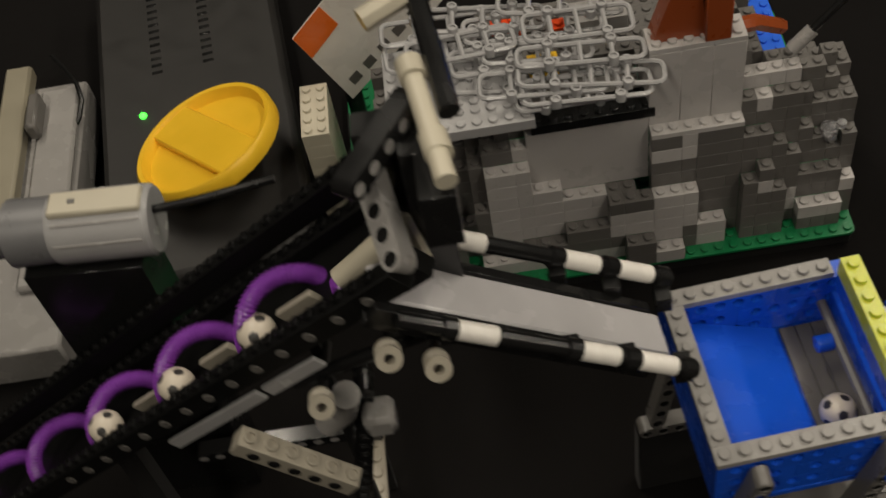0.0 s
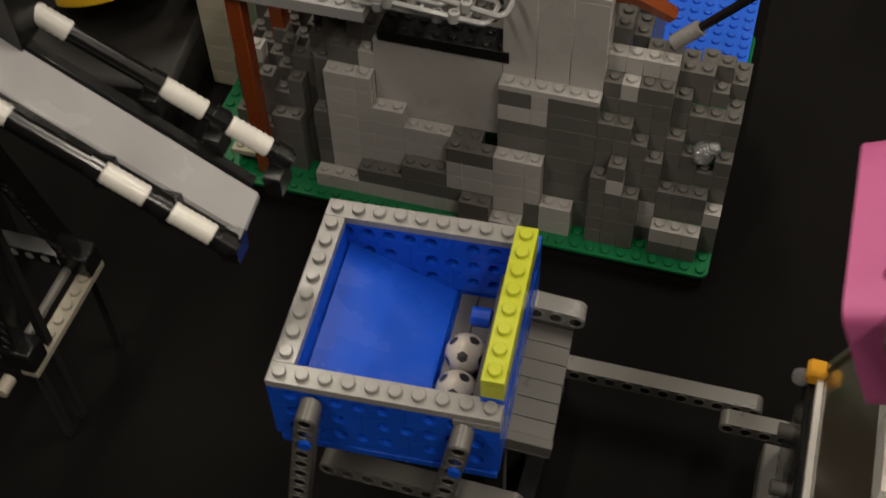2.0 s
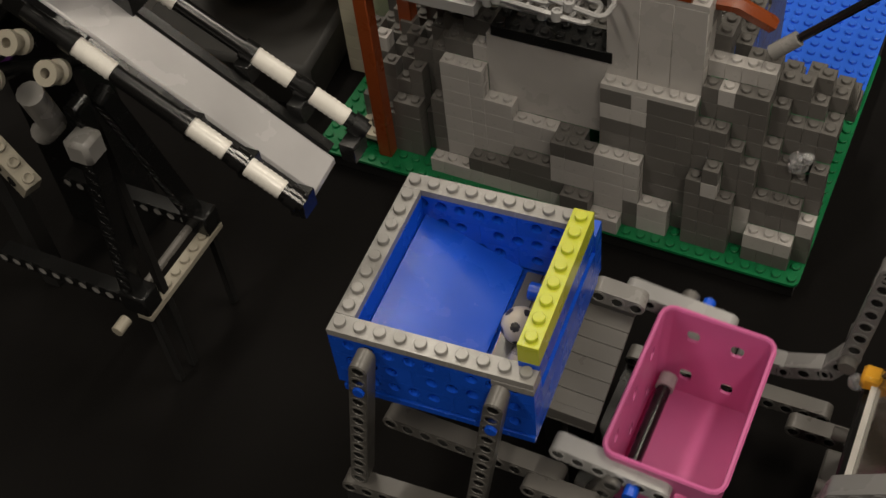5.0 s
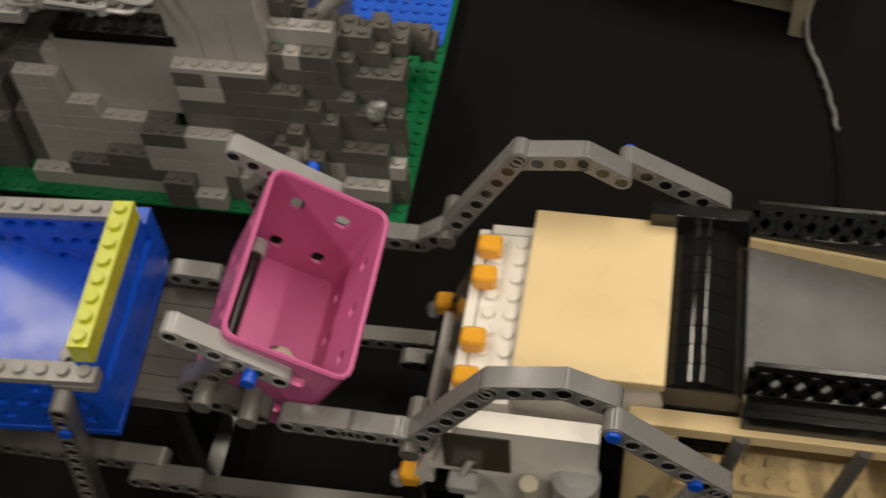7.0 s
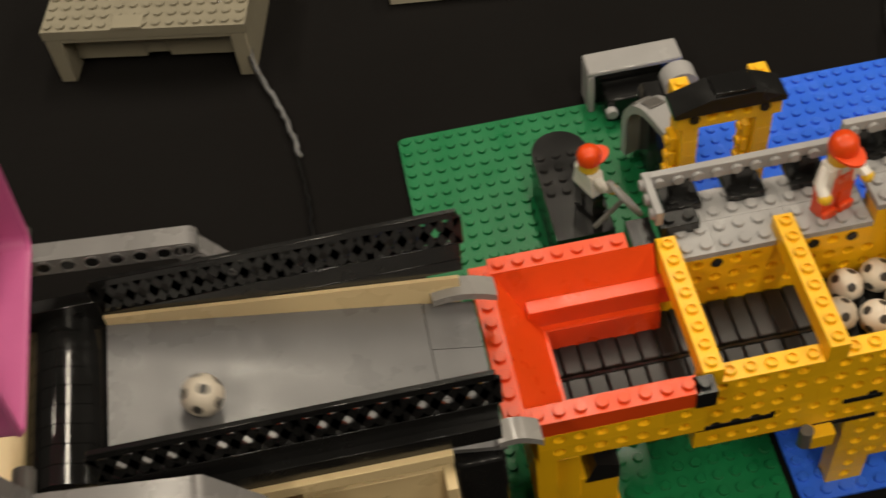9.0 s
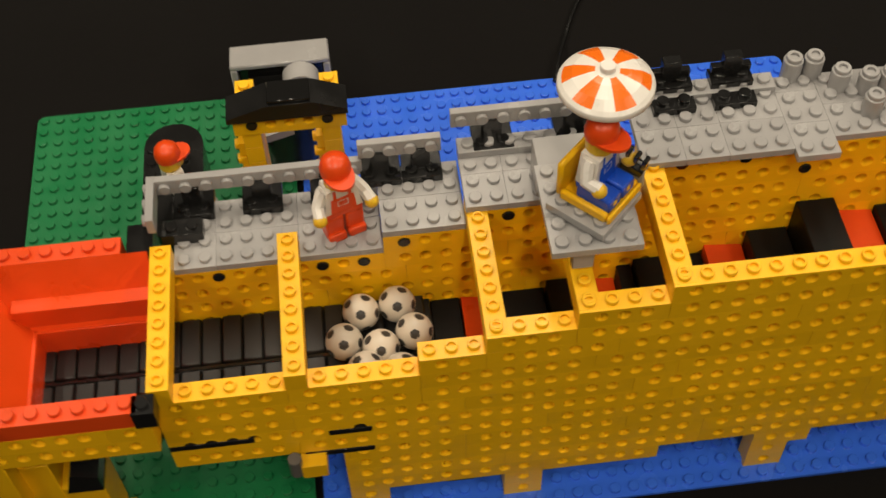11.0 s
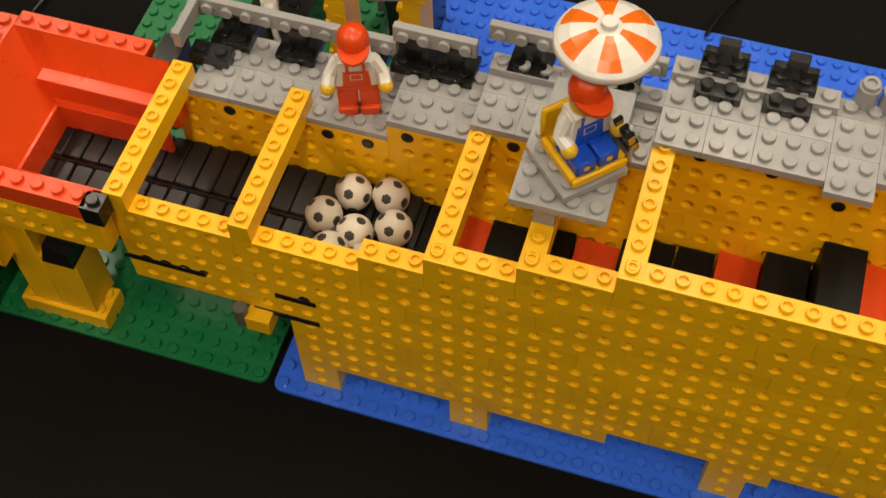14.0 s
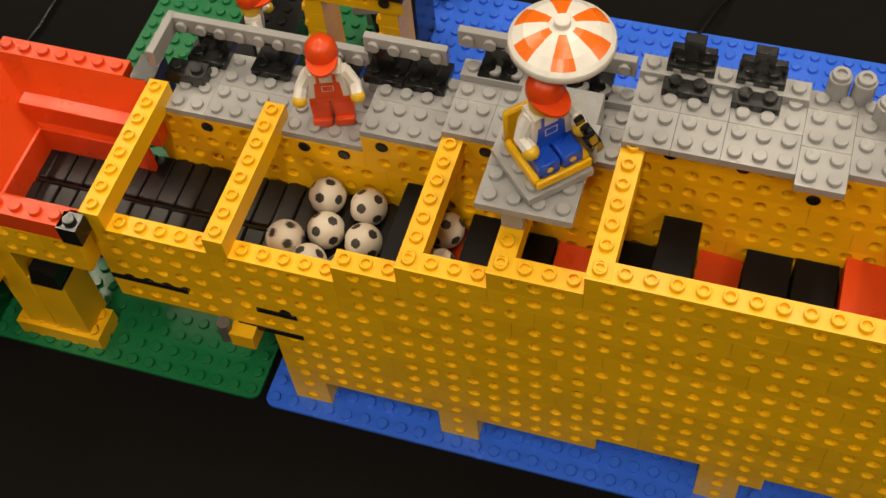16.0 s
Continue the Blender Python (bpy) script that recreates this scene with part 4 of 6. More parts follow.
    # smooth tall panels of the tower and the middle wall
    for x0 in (21, 23, 25):
        part("wall_panel", Shape().box(x0 * U, (x0 + 2) * U - 0.00006, 3 * U, 5 * U, zc(9), zc(14) + 0.0052), PALE, c)
        part("top_plate", brick(2, 2, P, PALE), PALE, c, at=pose(x0 * U, 3 * U, zc(14) + 0.0053))
    part("wall_panel", Shape().box(13 * U, 21 * U - 0.0001, 3 * U, 4 * U, zc(5), zc(10) - 0.0001), PALE, c)
    part("ledge_plate", brick(6, 1, P, PALE), PALE, c, at=pose(21 * U, 2 * U, zc(9)))
    tagged(part("rear_rock", rest, DGREY, c, "stepped dark grey rock bricks"), kind="stuff")
    part("plank", brick(8, 2, 2 * P, BLACK), BLACK, c, at=pose(13.4 * U, 2.9 * U, zc(10) + 0.0005))
    part("plank", brick(9, 2, 2 * P, LGREY), LGREY, c, at=pose(4.6 * U, 0.5 * U, 0.1251))
    part("plank", brick(2, 2, 2 * P, MGREY), MGREY, c, at=pose(11.6 * U, 2.9 * U, 0.1165))
    part("plank", brick(9, 6, P, LGREY), LGREY, c, at=pose(4.6 * U, 2.6 * U, 0.1251))
    part("post", Shape().box(4.8 * U, 5.8 * U, 1.0 * U, 2.0 * U, BASE, 0.1249, 0.0006), BROWN, c)
    part("post", Shape().box(4.8 * U, 5.8 * U, 6.2 * U, 7.2 * U, BASE, 0.1249, 0.0006), BROWN, c)
    part("tile", brick(2, 2, P, OLDWHITE), OLDWHITE, c, at=pose(3 * U, 1.2 * U, zc(1)))
    part("crystal", Shape().ball(0, 0, 0, 0.0062, 6), CLEAR, c, "clear faceted jewel", at=pose(33.2 * U, 3.4 * U, 0.060))
    for i in range(3):
        part("crystal", Shape().ball(0, 0, 0, 0.0032, 6), CLEAR, c, at=pose((33.0 + i * 0.4) * U, (3.0 + 0.3 * (i % 2)) * U, 0.060 + 0.004 * i))
    part("rod", Shape().tube([(31.2 * U, 5.0 * U, 0.120), (36.5 * U, 6.4 * U, 0.158), (42 * U, 7.9 * U, 0.196)], 0.0021, 8), BLACK, c)
    part("sleeve", Shape().tube([(30.4 * U, 4.8 * U, 0.1145), (31.7 * U, 5.13 * U, 0.1238)], 0.0038, 12), MGREY, c)
    for i, (x, y) in enumerate(((14, 6), (16, 9), (19, 8), (12, 10))):
        part("gold_brick", brick(2, 1, B, BRIGHT_YELLOW if i % 2 == 0 else RED), BRIGHT_YELLOW, c, at=pose(x * U, (y + 2) * U, zc(10)))
    part("grey_step", brick(4, 2, B, DGREY), DGREY, c, at=pose(17 * U, 8 * U, zc(10)))
    part("grey_step", brick(4, 2, B, MGREY), MGREY, c, at=pose(17 * U, 10 * U, zc(11)))
    # brown roof pieces on the tower
    zt = zc(14) + 0.0085
    part("roof_slope", Shape().prism([(21.3 * U, zt), (24.6 * U, zt), (24.2 * U, zt + 0.030), (22.6 * U, zt + 0.034)], 3.6 * U, 5 * U), BROWN, c)
    part("roof_slope", Shape().box(24.4 * U, 26.0 * U, 2.95 * U, 4.6 * U, zt, zt + 0.03, 0.0006), BROWN, c)
    part("roof_beam", Shape().tube([(26.0 * U, 4.6 * U, zt - 0.006), (28.0 * U, 5.0 * U, zt - 0.008), (30.0 * U, 6.0 * U, zt - 0.022)], 0.0042, 6), BROWN, c)

    # loose pile of light grey railing pieces
    random.seed(5)
    for i in range(15):
        L, w = random.choice((0.062, 0.070, 0.054)), random.choice((0.014, 0.018))
        r = 0.0013
        s = Shape()
        ring = []
        for cx, cy, a0 in ((L - 0.004, w - 0.004, 0), (0.004, w - 0.004, 90), (0.004, 0.004, 180), (L - 0.004, 0.004, 270)):
            ring += [(cx + 0.004 * math.cos(radians(a0 + a)), cy + 0.004 * math.sin(radians(a0 + a)), 0) for a in (0, 30, 60, 90)]
        s.tube(ring + ring[:1], r, 6)
        for j in range(1, 4):
            s.tube([(L * j / 4, 0.0, 0), (L * j / 4, w, 0)], r, 6)
        for j in (0.25, 0.75):
            s.cyl(L * j, 0.0, -0.002, 0.0027, 0.005, n=10, hole=0.0016)
            s.cyl(L * j, w, -0.002, 0.0027, 0.005, n=10, hole=0.0016)
        r = thing("railing_piece", "light grey toy railing piece in a loose pile", "toy railing", pose(
            ox + random.uniform(0.036, 0.124), oy + 0.005 + 0.0044 * i + random.uniform(-0.003, 0.003), 0.1450 + 0.0028 * (i % 5),
            random.uniform(-6, 6), random.uniform(0, 7), random.uniform(-9, 6)), "pile of railing pieces")
        part("frame", s, LGREY, r)
    random.seed(1)


castle()


# ---- the loader truck ----
def lattice(t, x0, x1, z0, z1, y0, y1, cells):
    """An upright lattice girder: two chords and posts, each brace a part of it."""
    s = Shape()
    s.box(x0, x1, y0, y1, z1 - 0.0035, z1)
    w = (x1 - x0) / cells
    za, zb = z0 + 0.008, z1 - 0.003
    g = part("girder", s, BLACK, t, "black lattice girder")
    part("lower_chord", Shape().box(x0, x1, y0, y1, z0, z0 + 0.009), BLACK, g)
    for i in range(0, cells + 1, 4):
        x = x0 + i * w
        part("upright", Shape().box(x - 0.0016, x + 0.0016, y0 + 0.0003, y1 - 0.0003, z0 + 0.0091, z1 - 0.0036), BLACK, g)
    for i in range(cells):
        a, b = x0 + i * w, x0 + (i + 1) * w
        for p, q in (((a, za), (b, zb)), ((a, zb), (b, za))):
            d = Vector((q[0] - p[0], 0, q[1] - p[1])).normalized()
            n = Vector((-d.z, 0, d.x)) * 0.0018
            P0, P1 = Vector((p[0], 0, p[1])), Vector((q[0], 0, q[1]))
            part("brace", Shape().prism([((P0 - n).x, (P0 - n).z), ((P1 - n).x, (P1 - n).z), ((P1 + n).x, (P1 + n).z), ((P0 + n).x, (P0 + n).z)], y0 + 0.0003, y1 - 0.0003), BLACK, g)


def truck():
    t = thing("loader_truck", "white and tan toy loader truck with black lattice sides", "toy truck", pose(0, 0, 0))
    part("cab_roof", Shape().box(-0.2835, -0.2325, -0.024, 0.0455, 0.161, 0.165, 0.0004), TAN, t, "smooth tan roof panel")
    part("cab_top", Shape().box(-0.284, -0.226, -0.022, 0.0435, 0.128, 0.1608), WHITE, t)
    part("roof_plate", brick(2, 9, P, WHITE), WHITE, t, at=pose(-0.300, -0.032, 0.1515))
    part("front_beam", Shape().box(-0.3045, -0.3005, -0.034, 0.042, 0.140, 0.1545), WHITE, t)
    part("roof_base", Shape().box(-0.3, -0.284, -0.032, 0.040, 0.130, 0.1514), WHITE, t)
    for y in (-0.026, -0.010, 0.017, 0.031):
        l = part("roof_lamp", Shape().box(-0.3035, -0.2945, y - 0.0038, y + 0.0038, 0.1548, 0.1622, 0.0012), AMBER, t, "amber translucent roof lamp")
    part("windscreen", Shape().prism([(-0.320, 0.098), (-0.303, 0.139), (-0.3005, 0.139), (-0.317, 0.098)], -0.034, 0.041), SMOKE, t)
    part("screen_sill", Shape().box(-0.3205, -0.3125, -0.037, 0.0445, 0.0985, 0.1025), WHITE, t)
    part("screen_pillar", Shape().prism([(-0.3205, 0.100), (-0.3045, 0.142), (-0.300, 0.142), (-0.317, 0.100)], 0.0412, 0.0442), SMOKE, t)
    part("screen_pillar", Shape().prism([(-0.322, 0.098), (-0.306, 0.142), (-0.300, 0.142), (-0.317, 0.098)], -0.0385, -0.0342), WHITE, t)
    part("dashboard", Shape().box(-0.318, -0.285, -0.034, 0.042, 0.085, 0.098), BLACK, t)
    part("cab_back", Shape().box(-0.288, -0.284, -0.034, 0.042, 0.085, 0.130), BLACK, t)
    part("grille", Shape().box(-0.3235, -0.3165, -0.038, 0.046, 0.035, 0.0975, 0.0012), BLACK, t)
    for y in (-0.022, 0.004, 0.030):
        part("grille_pin", Shape().cyl(0, 0, 0, 0.003, 0.006, m=pose(-0.3233, y, 0.075, 0, -90)), DGREY, t)
    for y, lab in ((-0.036, ""), (0.042, "")):
        part("corner_lamp", Shape().box(-0.325, -0.317, y - 0.004, y + 0.004, 0.0978, 0.106, 0.0014), AMBER, t)
        part("lamp_socket", Shape().ball(-0.326, y, 0.0965, 0.0038, 10), CLEAR, t)
    part("bumper", Shape().box(-0.330, -0.314, -0.040, 0.048, 0.018, 0.035, 0.001), DGREY, t)
    # cab side
    part("side_panel", Shape().prism([(-0.312, 0.120), (-0.252, 0.120), (-0.252, 0.152), (-0.300, 0.152)], -0.0415, -0.034), WHITE, t)
    part("door", Shape().box(-0.300, -0.256, -0.0412, -0.035, 0.052, 0.1195), WHITE, t)
    part("side_window", Shape().box(-0.306, -0.282, -0.0422, -0.0416, 0.124, 0.148, 0.0002), SMOKE, t)
    part("mirror", Shape().box(-0.304, -0.293, -0.050, -0.043, 0.118, 0.124, 0.001).tube([(-0.300, -0.046, 0.122), (-0.296, -0.042, 0.130)], 0.0014, 6), LGREY, t)
    part("side_panel", Shape().prism([(-0.312, 0.060), (-0.252, 0.060), (-0.252, 0.152), (-0.300, 0.152)], 0.0425, 0.0465), WHITE, t)
    part("mudguard", Shape().prism([(-0.252 - 0.024 + 0.026 * math.cos(a), 0.040 + 0.026 * math.sin(a)) for a in [math.pi * i / 12 for i in range(13)]] + [(-0.276 + 0.022 * math.cos(a), 0.040 + 0.022 * math.sin(a)) for a in [math.pi * (12 - i) / 12 for i in range(13)]], -0.052, -0.0425), WHITE, t)
    part("handle", Shape().cyl(-0.275, -0.047, 0.112, 0.0035, 0.016, n=12).box(-0.279, -0.271, -0.0505, -0.0435, 0.106, 0.1118, 0.001), OLDWHITE, t)
    part("tank", Shape().cyl(-0.259, -0.0420, 0.090, 0.0085, 0.040, n=20, bev=0.003), LGREY, t)
    for x in (-0.276, -0.20, -0.115):
        for y in (-0.044, 0.040):
            w = part("wheel", Shape().turn([(0.010, 0), (0.019, 0), (0.0205, 0.002), (0.0205, 0.014), (0.019, 0.016), (0.010, 0.016), (0.010, 0.013), (0, 0.013)], 24, m=pose(x, y + 0.016, 0.0205, 90)), MATTE_BLACK, t)
            part("rim", Shape().turn([(0.0099, 0.012), (0.008, 0.0145), (0.003, 0.0125), (0, 0.0125)], 16, m=pose(x, y + 0.0165, 0.0205, 90)), LGREY, w)
    part("chassis", Shape().box(-0.315, -0.075, -0.022, 0.040, 0.022, 0.048), BLACK, t)
    # tipping body: black drum, grey slide, lattice sides, tan walls
    part("drum", Shape().box(-0.232, -0.206, -0.0225, 0.0455, 0.120, 0.1499), BLACK, t)
    hump = [(-0.232, 0.1500), (-0.206, 0.1500), (-0.206, 0.1575)] + [(-0.2205 + 0.0155 * math.sin(w), 0.1517 + 0.0155 * math.cos(w)) for w in [radians(40.0 if i == 0 else 6.0 - 66.0 * i / 12) for i in range(13)]]
    for i in range(9):
        part("curved_tile", Shape().prism(hump, -0.0222 + i * 0.0075, -0.0150 + i * 0.0075), GLOSS, t)
    slide = [(-0.206, 0.1575), (-0.096, 0.1335), (-0.096, 0.136), (-0.206, 0.1600)]
    part("slide", Shape().prism(slide, -0.0213, 0.0412), SLATE, t, "smooth grey slide")
    for i in range(3):
        y = -0.0213 + i * 0.0208
        part("end_tile", Shape().prism([(-0.0957, 0.1335), (-0.077, 0.129), (-0.077, 0.1315), (-0.0957, 0.136)], y + 0.0001, y + 0.0206), SLATE, t)
    for x, y, w in ((-0.092, 0.0375, 0.0240), (-0.080, -0.0250, 0.0150)):
        bow = [(x + w * i / 8, 0.1375 - 0.0040 * (i / 8) ** 2 + 0.0016 * math.sin(math.pi * i / 8)) for i in range(9)]
        part("end_clip", Shape().prism([(px, pz) for px, pz in bow] + [(px, pz + 0.0036) for px, pz in reversed(bow)], y, y + 0.0085), MGREY, t)
    part("side_wall", Shape().prism([(-0.206, 0.148), (-0.081, 0.127), (-0.081, 0.147), (-0.206, 0.164)], 0.0413, 0.0428), TAN, t)
    part("side_wall", Shape().prism([(-0.206, 0.148), (-0.098, 0.130), (-0.098, 0.144), (-0.206, 0.160)], -0.0227, -0.0214), TAN, t)
    lattice(t, -0.206, -0.079, 0.156, 0.1825, 0.0430, 0.0449, 16)
    lattice(t, -0.206, -0.079, 0.158, 0.1845, -0.0248, -0.0228, 16)
    part("girder_end", Shape().box(-0.242, -0.2061, 0.0430, 0.0485, 0.156, 0.172), BLACK, t)
    part("ledge", Shape().box(-0.206, -0.079, -0.0278, -0.0229, 0.149, 0.1579), BLACK, t)
    part("ledge", Shape().box(-0.206, -0.079, 0.0430, 0.0478, 0.149, 0.1559), BLACK, t)
    # lower body
    part("sill", Shape().box(-0.243, -0.096, -0.0300, -0.0230, 0.143, 0.1488), TAN, t)
    part("body_panel", Shape().box(-0.243, -0.226, -0.030, -0.024, 0.060, 0.1428), TAN, t)
    for x0, x1, y0, y1 in ((-0.149, -0.1455, -0.030, 0.0398), (-0.100, -0.096, -0.030, 0.0398), (-0.1453, -0.1002, -0.022, -0.018)):
        part("body_panel", Shape().box(x0, x1, y0, y1, 0.0602, 0.125), TAN, t)
    part("body_shelf", brick(10, 2, P, TAN), TAN, t, at=pose(-0.225, -0.026, 0.098))
    part("body_floor", Shape().box(-0.243, -0.096, -0.026, 0.046, 0.048, 0.060), TAN, t)
    part("body_back", Shape().box(-0.243, -0.096, 0.040, 0.046, 0.060, 0.126), TAN, t)
    for x in (-0.205, -0.165):
        part("strut", Shape().tube([(x, -0.030, 0.148), (x - 0.006, -0.030, 0.098)], 0.0028, 8), DGREY, t)
    part("rear_bumper", Shape().box(-0.096, -0.078, -0.024, 0.044, 0.085, 0.128, 0.001), BLACK, t)
    # tie beams to the catch box
    part("tie_beam", beam_shape(12), (DGREY, BLACK), t, at=pose(-0.424, 0.066, 0.030, 0, 0, 1))
    part("tie_beam", beam_shape(4), (DGREY, BLACK), t, at=pose(-0.346, 0.057, 0.030, 0, 0, 1))
    part("tie_beam", beam_shape(12), (DGREY, BLACK), t, at=pose(-0.424, -0.02, 0.030, 0, 0, 1))
    part("tie_post", Shape().box(-0.427, -0.419, -0.024, 0.070, 0.0, 0.026), BLACK, t)
    return t


TRUCK = truck()
ARM_AT = (-0.2343, 0.0935)


def loader_arm():
    a = part("loader_arm", Shape().tube([(0, -0.052, 0), (0, 0.062, 0)], 0.0024, 10), DGREY, TRUCK, "grey beam loader arms with a pink bucket", pose(ARM_AT[0], 0, ARM_AT[1]))
    near = [(-0.1330, -0.0280), (-0.1150, -0.0160), (-0.1000, -0.0060), (-0.0953, -0.0053), (-0.0954, 0.0452), (-0.0787, 0.0623), (-0.0610, 0.0655), (-0.0160, 0.0600), (0.0, 0.0)]
    far = [(-0.1330, -0.0360), (-0.1160, -0.0330), (-0.1010, -0.0230), (-0.0966, -0.0088), (-0.1002, 0.0447), (-0.0819, 0.0611), (-0.0640, 0.0620), (-0.0240, 0.0660), (0.0, 0.0)]
    for y, out, pts in ((-0.0420, -1, near), (0.0515, 1, far)):
        for i, (p, q) in enumerate(zip(pts, pts[1:])):
            step = 0.0079 * out if i >= 6 else 0.0
            p3, q3 = Vector((p[0], y + step, p[1])), Vector((q[0], y + step, q[1]))
            n = max(2, round((q3 - p3).length / U) + 1)
            part("beam", beam_shape(n), (ARMGREY, BLACK), a, at=along(p3, q3))
        for x, z in (pts[3],):
            part("pin", Shape().cyl(0, 0, 0, 0.0036, 0.022, n=12, hole=0.0018, m=pose(x, y - 0.008, z, -90)), DGREY, a)
        for x, z in (pts[6], (-0.024, 0.060)):
            part("pin", Shape().cyl(0, 0, 0, 0.0026, 0.0018, n=10, m=pose(x, y + out * 0.0118, z, 90 if out < 0 else -90)), BLUE, a)
        # forks beside the bucket
        yb = -0.0365 if out < 0 else 0.0425
        part("fork", beam_shape(6), (LGREY, BLACK), a, at=along((-0.185, yb, -0.013), (-0.142, yb, -0.011)))
        part("fork", beam_shape(4), (DGREY, BLACK), a, at=along((-0.164, y - 0.003 * out, -0.042), (-0.140, y - 0.003 * out, -0.036)))
        part("fork", beam_shape(4), (DGREY, BLACK), a, at=along((-0.168, y - 0.003 * out, -0.038), (-0.163, y - 0.003 * out, -0.016)))
        part("pin", Shape().cyl(0, 0, 0, 0.0027, 0.005, n=12, hole=0.0014, m=pose(-0.155, -0.0452 if out < 0 else 0.0470, -0.013, -90)), BLUE, a)
        for x, z in ((-0.164, -0.028), (-0.148, -0.026)):
            part("pin", Shape().cyl(0, 0, 0, 0.0036, 0.013, n=12, hole=0.0018, m=pose(x, -0.0520 if out < 0 else 0.0400, z, -90)), DGREY, a)
    # bucket: open box with rounded corners and rows of holes
    part("bucket", welded(bucket_shape()), PINK, a, "pink plastic bucket with punched holes", at=pose(-0.1480, 0.0005, -0.003, 0, -6, 0))
    part("bucket_axle", Shape().tube([(-0.1585, -0.030, -0.0440), (-0.1585, 0.030, -0.0440)], 0.0030, 10), BLACK, a, "black axle inside the bucket")
    part("axle_bush", Shape().tube([(-0.1585, 0.0240, -0.0440), (-0.1585, 0.0305, -0.0440)], 0.0040, 12), LGREY, a)
    return a


def welded(s):
    """The shape with touching vertices joined."""
    bm = bmesh.new()
    vs = [bm.verts.new(v) for v in s.v]
    for f in s.f:
        if len(set(f)) > 2:
            bm.faces.new([vs[i] for i in f])
    bmesh.ops.remove_doubles(bm, verts=bm.verts[:], dist=0.00025)
    bm.verts.index_update()
    out = Shape()
    out.put([v.co for v in bm.verts], [tuple(v.index for v in f.verts) for f in bm.faces])
    bm.free()
    return out


def bucket_shape():
    """A thin-walled tapered box, open at its top, each long side punched 3 by 2 and each end 1 by 2."""
    s = Shape()
    w, l, d, t = 0.0465, 0.073, 0.052, 0.0014

    def wall(n_u, n_v, point, inward):
        """Panels of n_u by n_v cells, each cell with a square-ish hole; point(u, v) gives the place."""
        for side in (0, 1):
            for i in range(n_u):
                for j in range(n_v):
                    u0, u1, v0, v1 = i / n_u, (i + 1) / n_u, j / n_v, (j + 1) / n_v
                    cu, cv = (u0 + u1) / 2, (v0 + v1) / 2
                    hole = HOLES.get((n_u, n_v, i, j), True)
                    out = []
                    for k in range(16):
                        a = 2 * math.pi * k / 16
                        c, q = math.cos(a), math.sin(a)
                        m = max(abs(c), abs(q))
                        out.append((cu + (u1 - u0) / 2 * c / m, cv + (v1 - v0) / 2 * q / m))
                    ring = [(cu + su * abs(math.cos(2 * math.pi * k / 16)) ** 0.6 * math.copysign(1, math.cos(2 * math.pi * k / 16)), cv + sv * abs(math.sin(2 * math.pi * k / 16)) ** 0.6 * math.copysign(1, math.sin(2 * math.pi * k / 16))) for k in range(16)
                            for su, sv in ((SIZE[n_u, n_v]),)]
                    off = inward * (t if side else 0)
                    vs = [point(*p) + off for p in out + ring]
                    fs = [(k, (k + 1) % 16, 16 + (k + 1) % 16, 16 + k) for k in range(16)]
                    if not hole:
                        fs.append(tuple(range(16, 32)))
                    s.put(vs, [tuple(reversed(f)) for f in fs] if side else fs)
                    if hole and side == 0:
                        vs = [point(*p) for p in ring] + [point(*p) + inward * t for p in ring]
                        s.put(vs, [(k, (k + 1) % 16, 16 + (k + 1) % 16, 16 + k) for k in range(16)])

    HOLES = {}
    SIZE = {(3, 2): (0.040, 0.065), (2, 2): (0.075, 0.065), (2, 3): (0.075, 0.04)}
    tb = 0.93
    for sx in (-1, 1):
        wall(3, 2, lambda u, v: Vector((sx * w / 2 * (tb + (1 - tb) * v), (u - 0.5) * 0.86 * l * (tb + (1 - tb) * v) * (1 if sx > 0 else -1), -d + d * v)), Vector((-sx, 0, 0)))
    for sy in (-1, 1):
        wall(2, 2, lambda u, v: Vector(((u - 0.5) * 0.80 * w * (tb + (1 - tb) * v) * (-1 if sy > 0 else 1), sy * l / 2 * (tb + (1 - tb) * v), -d + d * v)), Vector((0, -sy, 0)))
    # rounded corners
    for sx in (-1, 1):
        for sy in (-1, 1):
            for q, off in ((0, 0.0), (1, t)):
                vs = []
                for v in (0.0, 1.0):
                    g = tb + (1 - tb) * v
                    rx, ry = 0.10 * w * g, 0.07 * l * g
                    for k in range(6):
                        a = math.pi / 2 * k / 5
                        vs.append(Vector((sx * (0.40 * w * g + (rx - off) * math.cos(a)), sy * (0.43 * l * g + (ry - off) * math.sin(a)), -d + d * v)))
                fs = [(k, k + 1, 7 + k, 6 + k) for k in range(5)]
                flip = (sx * sy < 0) != bool(q)
                s.put(vs, [tuple(reversed(f)) for f in fs] if flip else fs)
    # floor and rim
    s.box(-w / 2 * tb * 0.97, w / 2 * tb * 0.97, -l / 2 * tb * 0.97, l / 2 * tb * 0.97, -d, -d + t, 0.0008)
    rim = []
    for cx, cy, a0 in ((1, 1, 0), (-1, 1, 90), (-1, -1, 180), (1, -1, 270)):
        rim += [(cx * 0.40 * w + 0.10 * w * math.cos(radians(a0 + a)) - (0.0004 * cx), cy * 0.43 * l + 0.07 * l * math.sin(radians(a0 + a)) - (0.0004 * cy), 0) for a in (0, 30, 60, 90)]
    s.tube(rim + rim[:1], 0.0011, 6)
    return s


ARM = loader_arm()


# ---- the lift and white chute at the start ----
SCREW_R, SCREW_PITCH, SCREW_TURN = 0.0094, 0.0577, 0.475


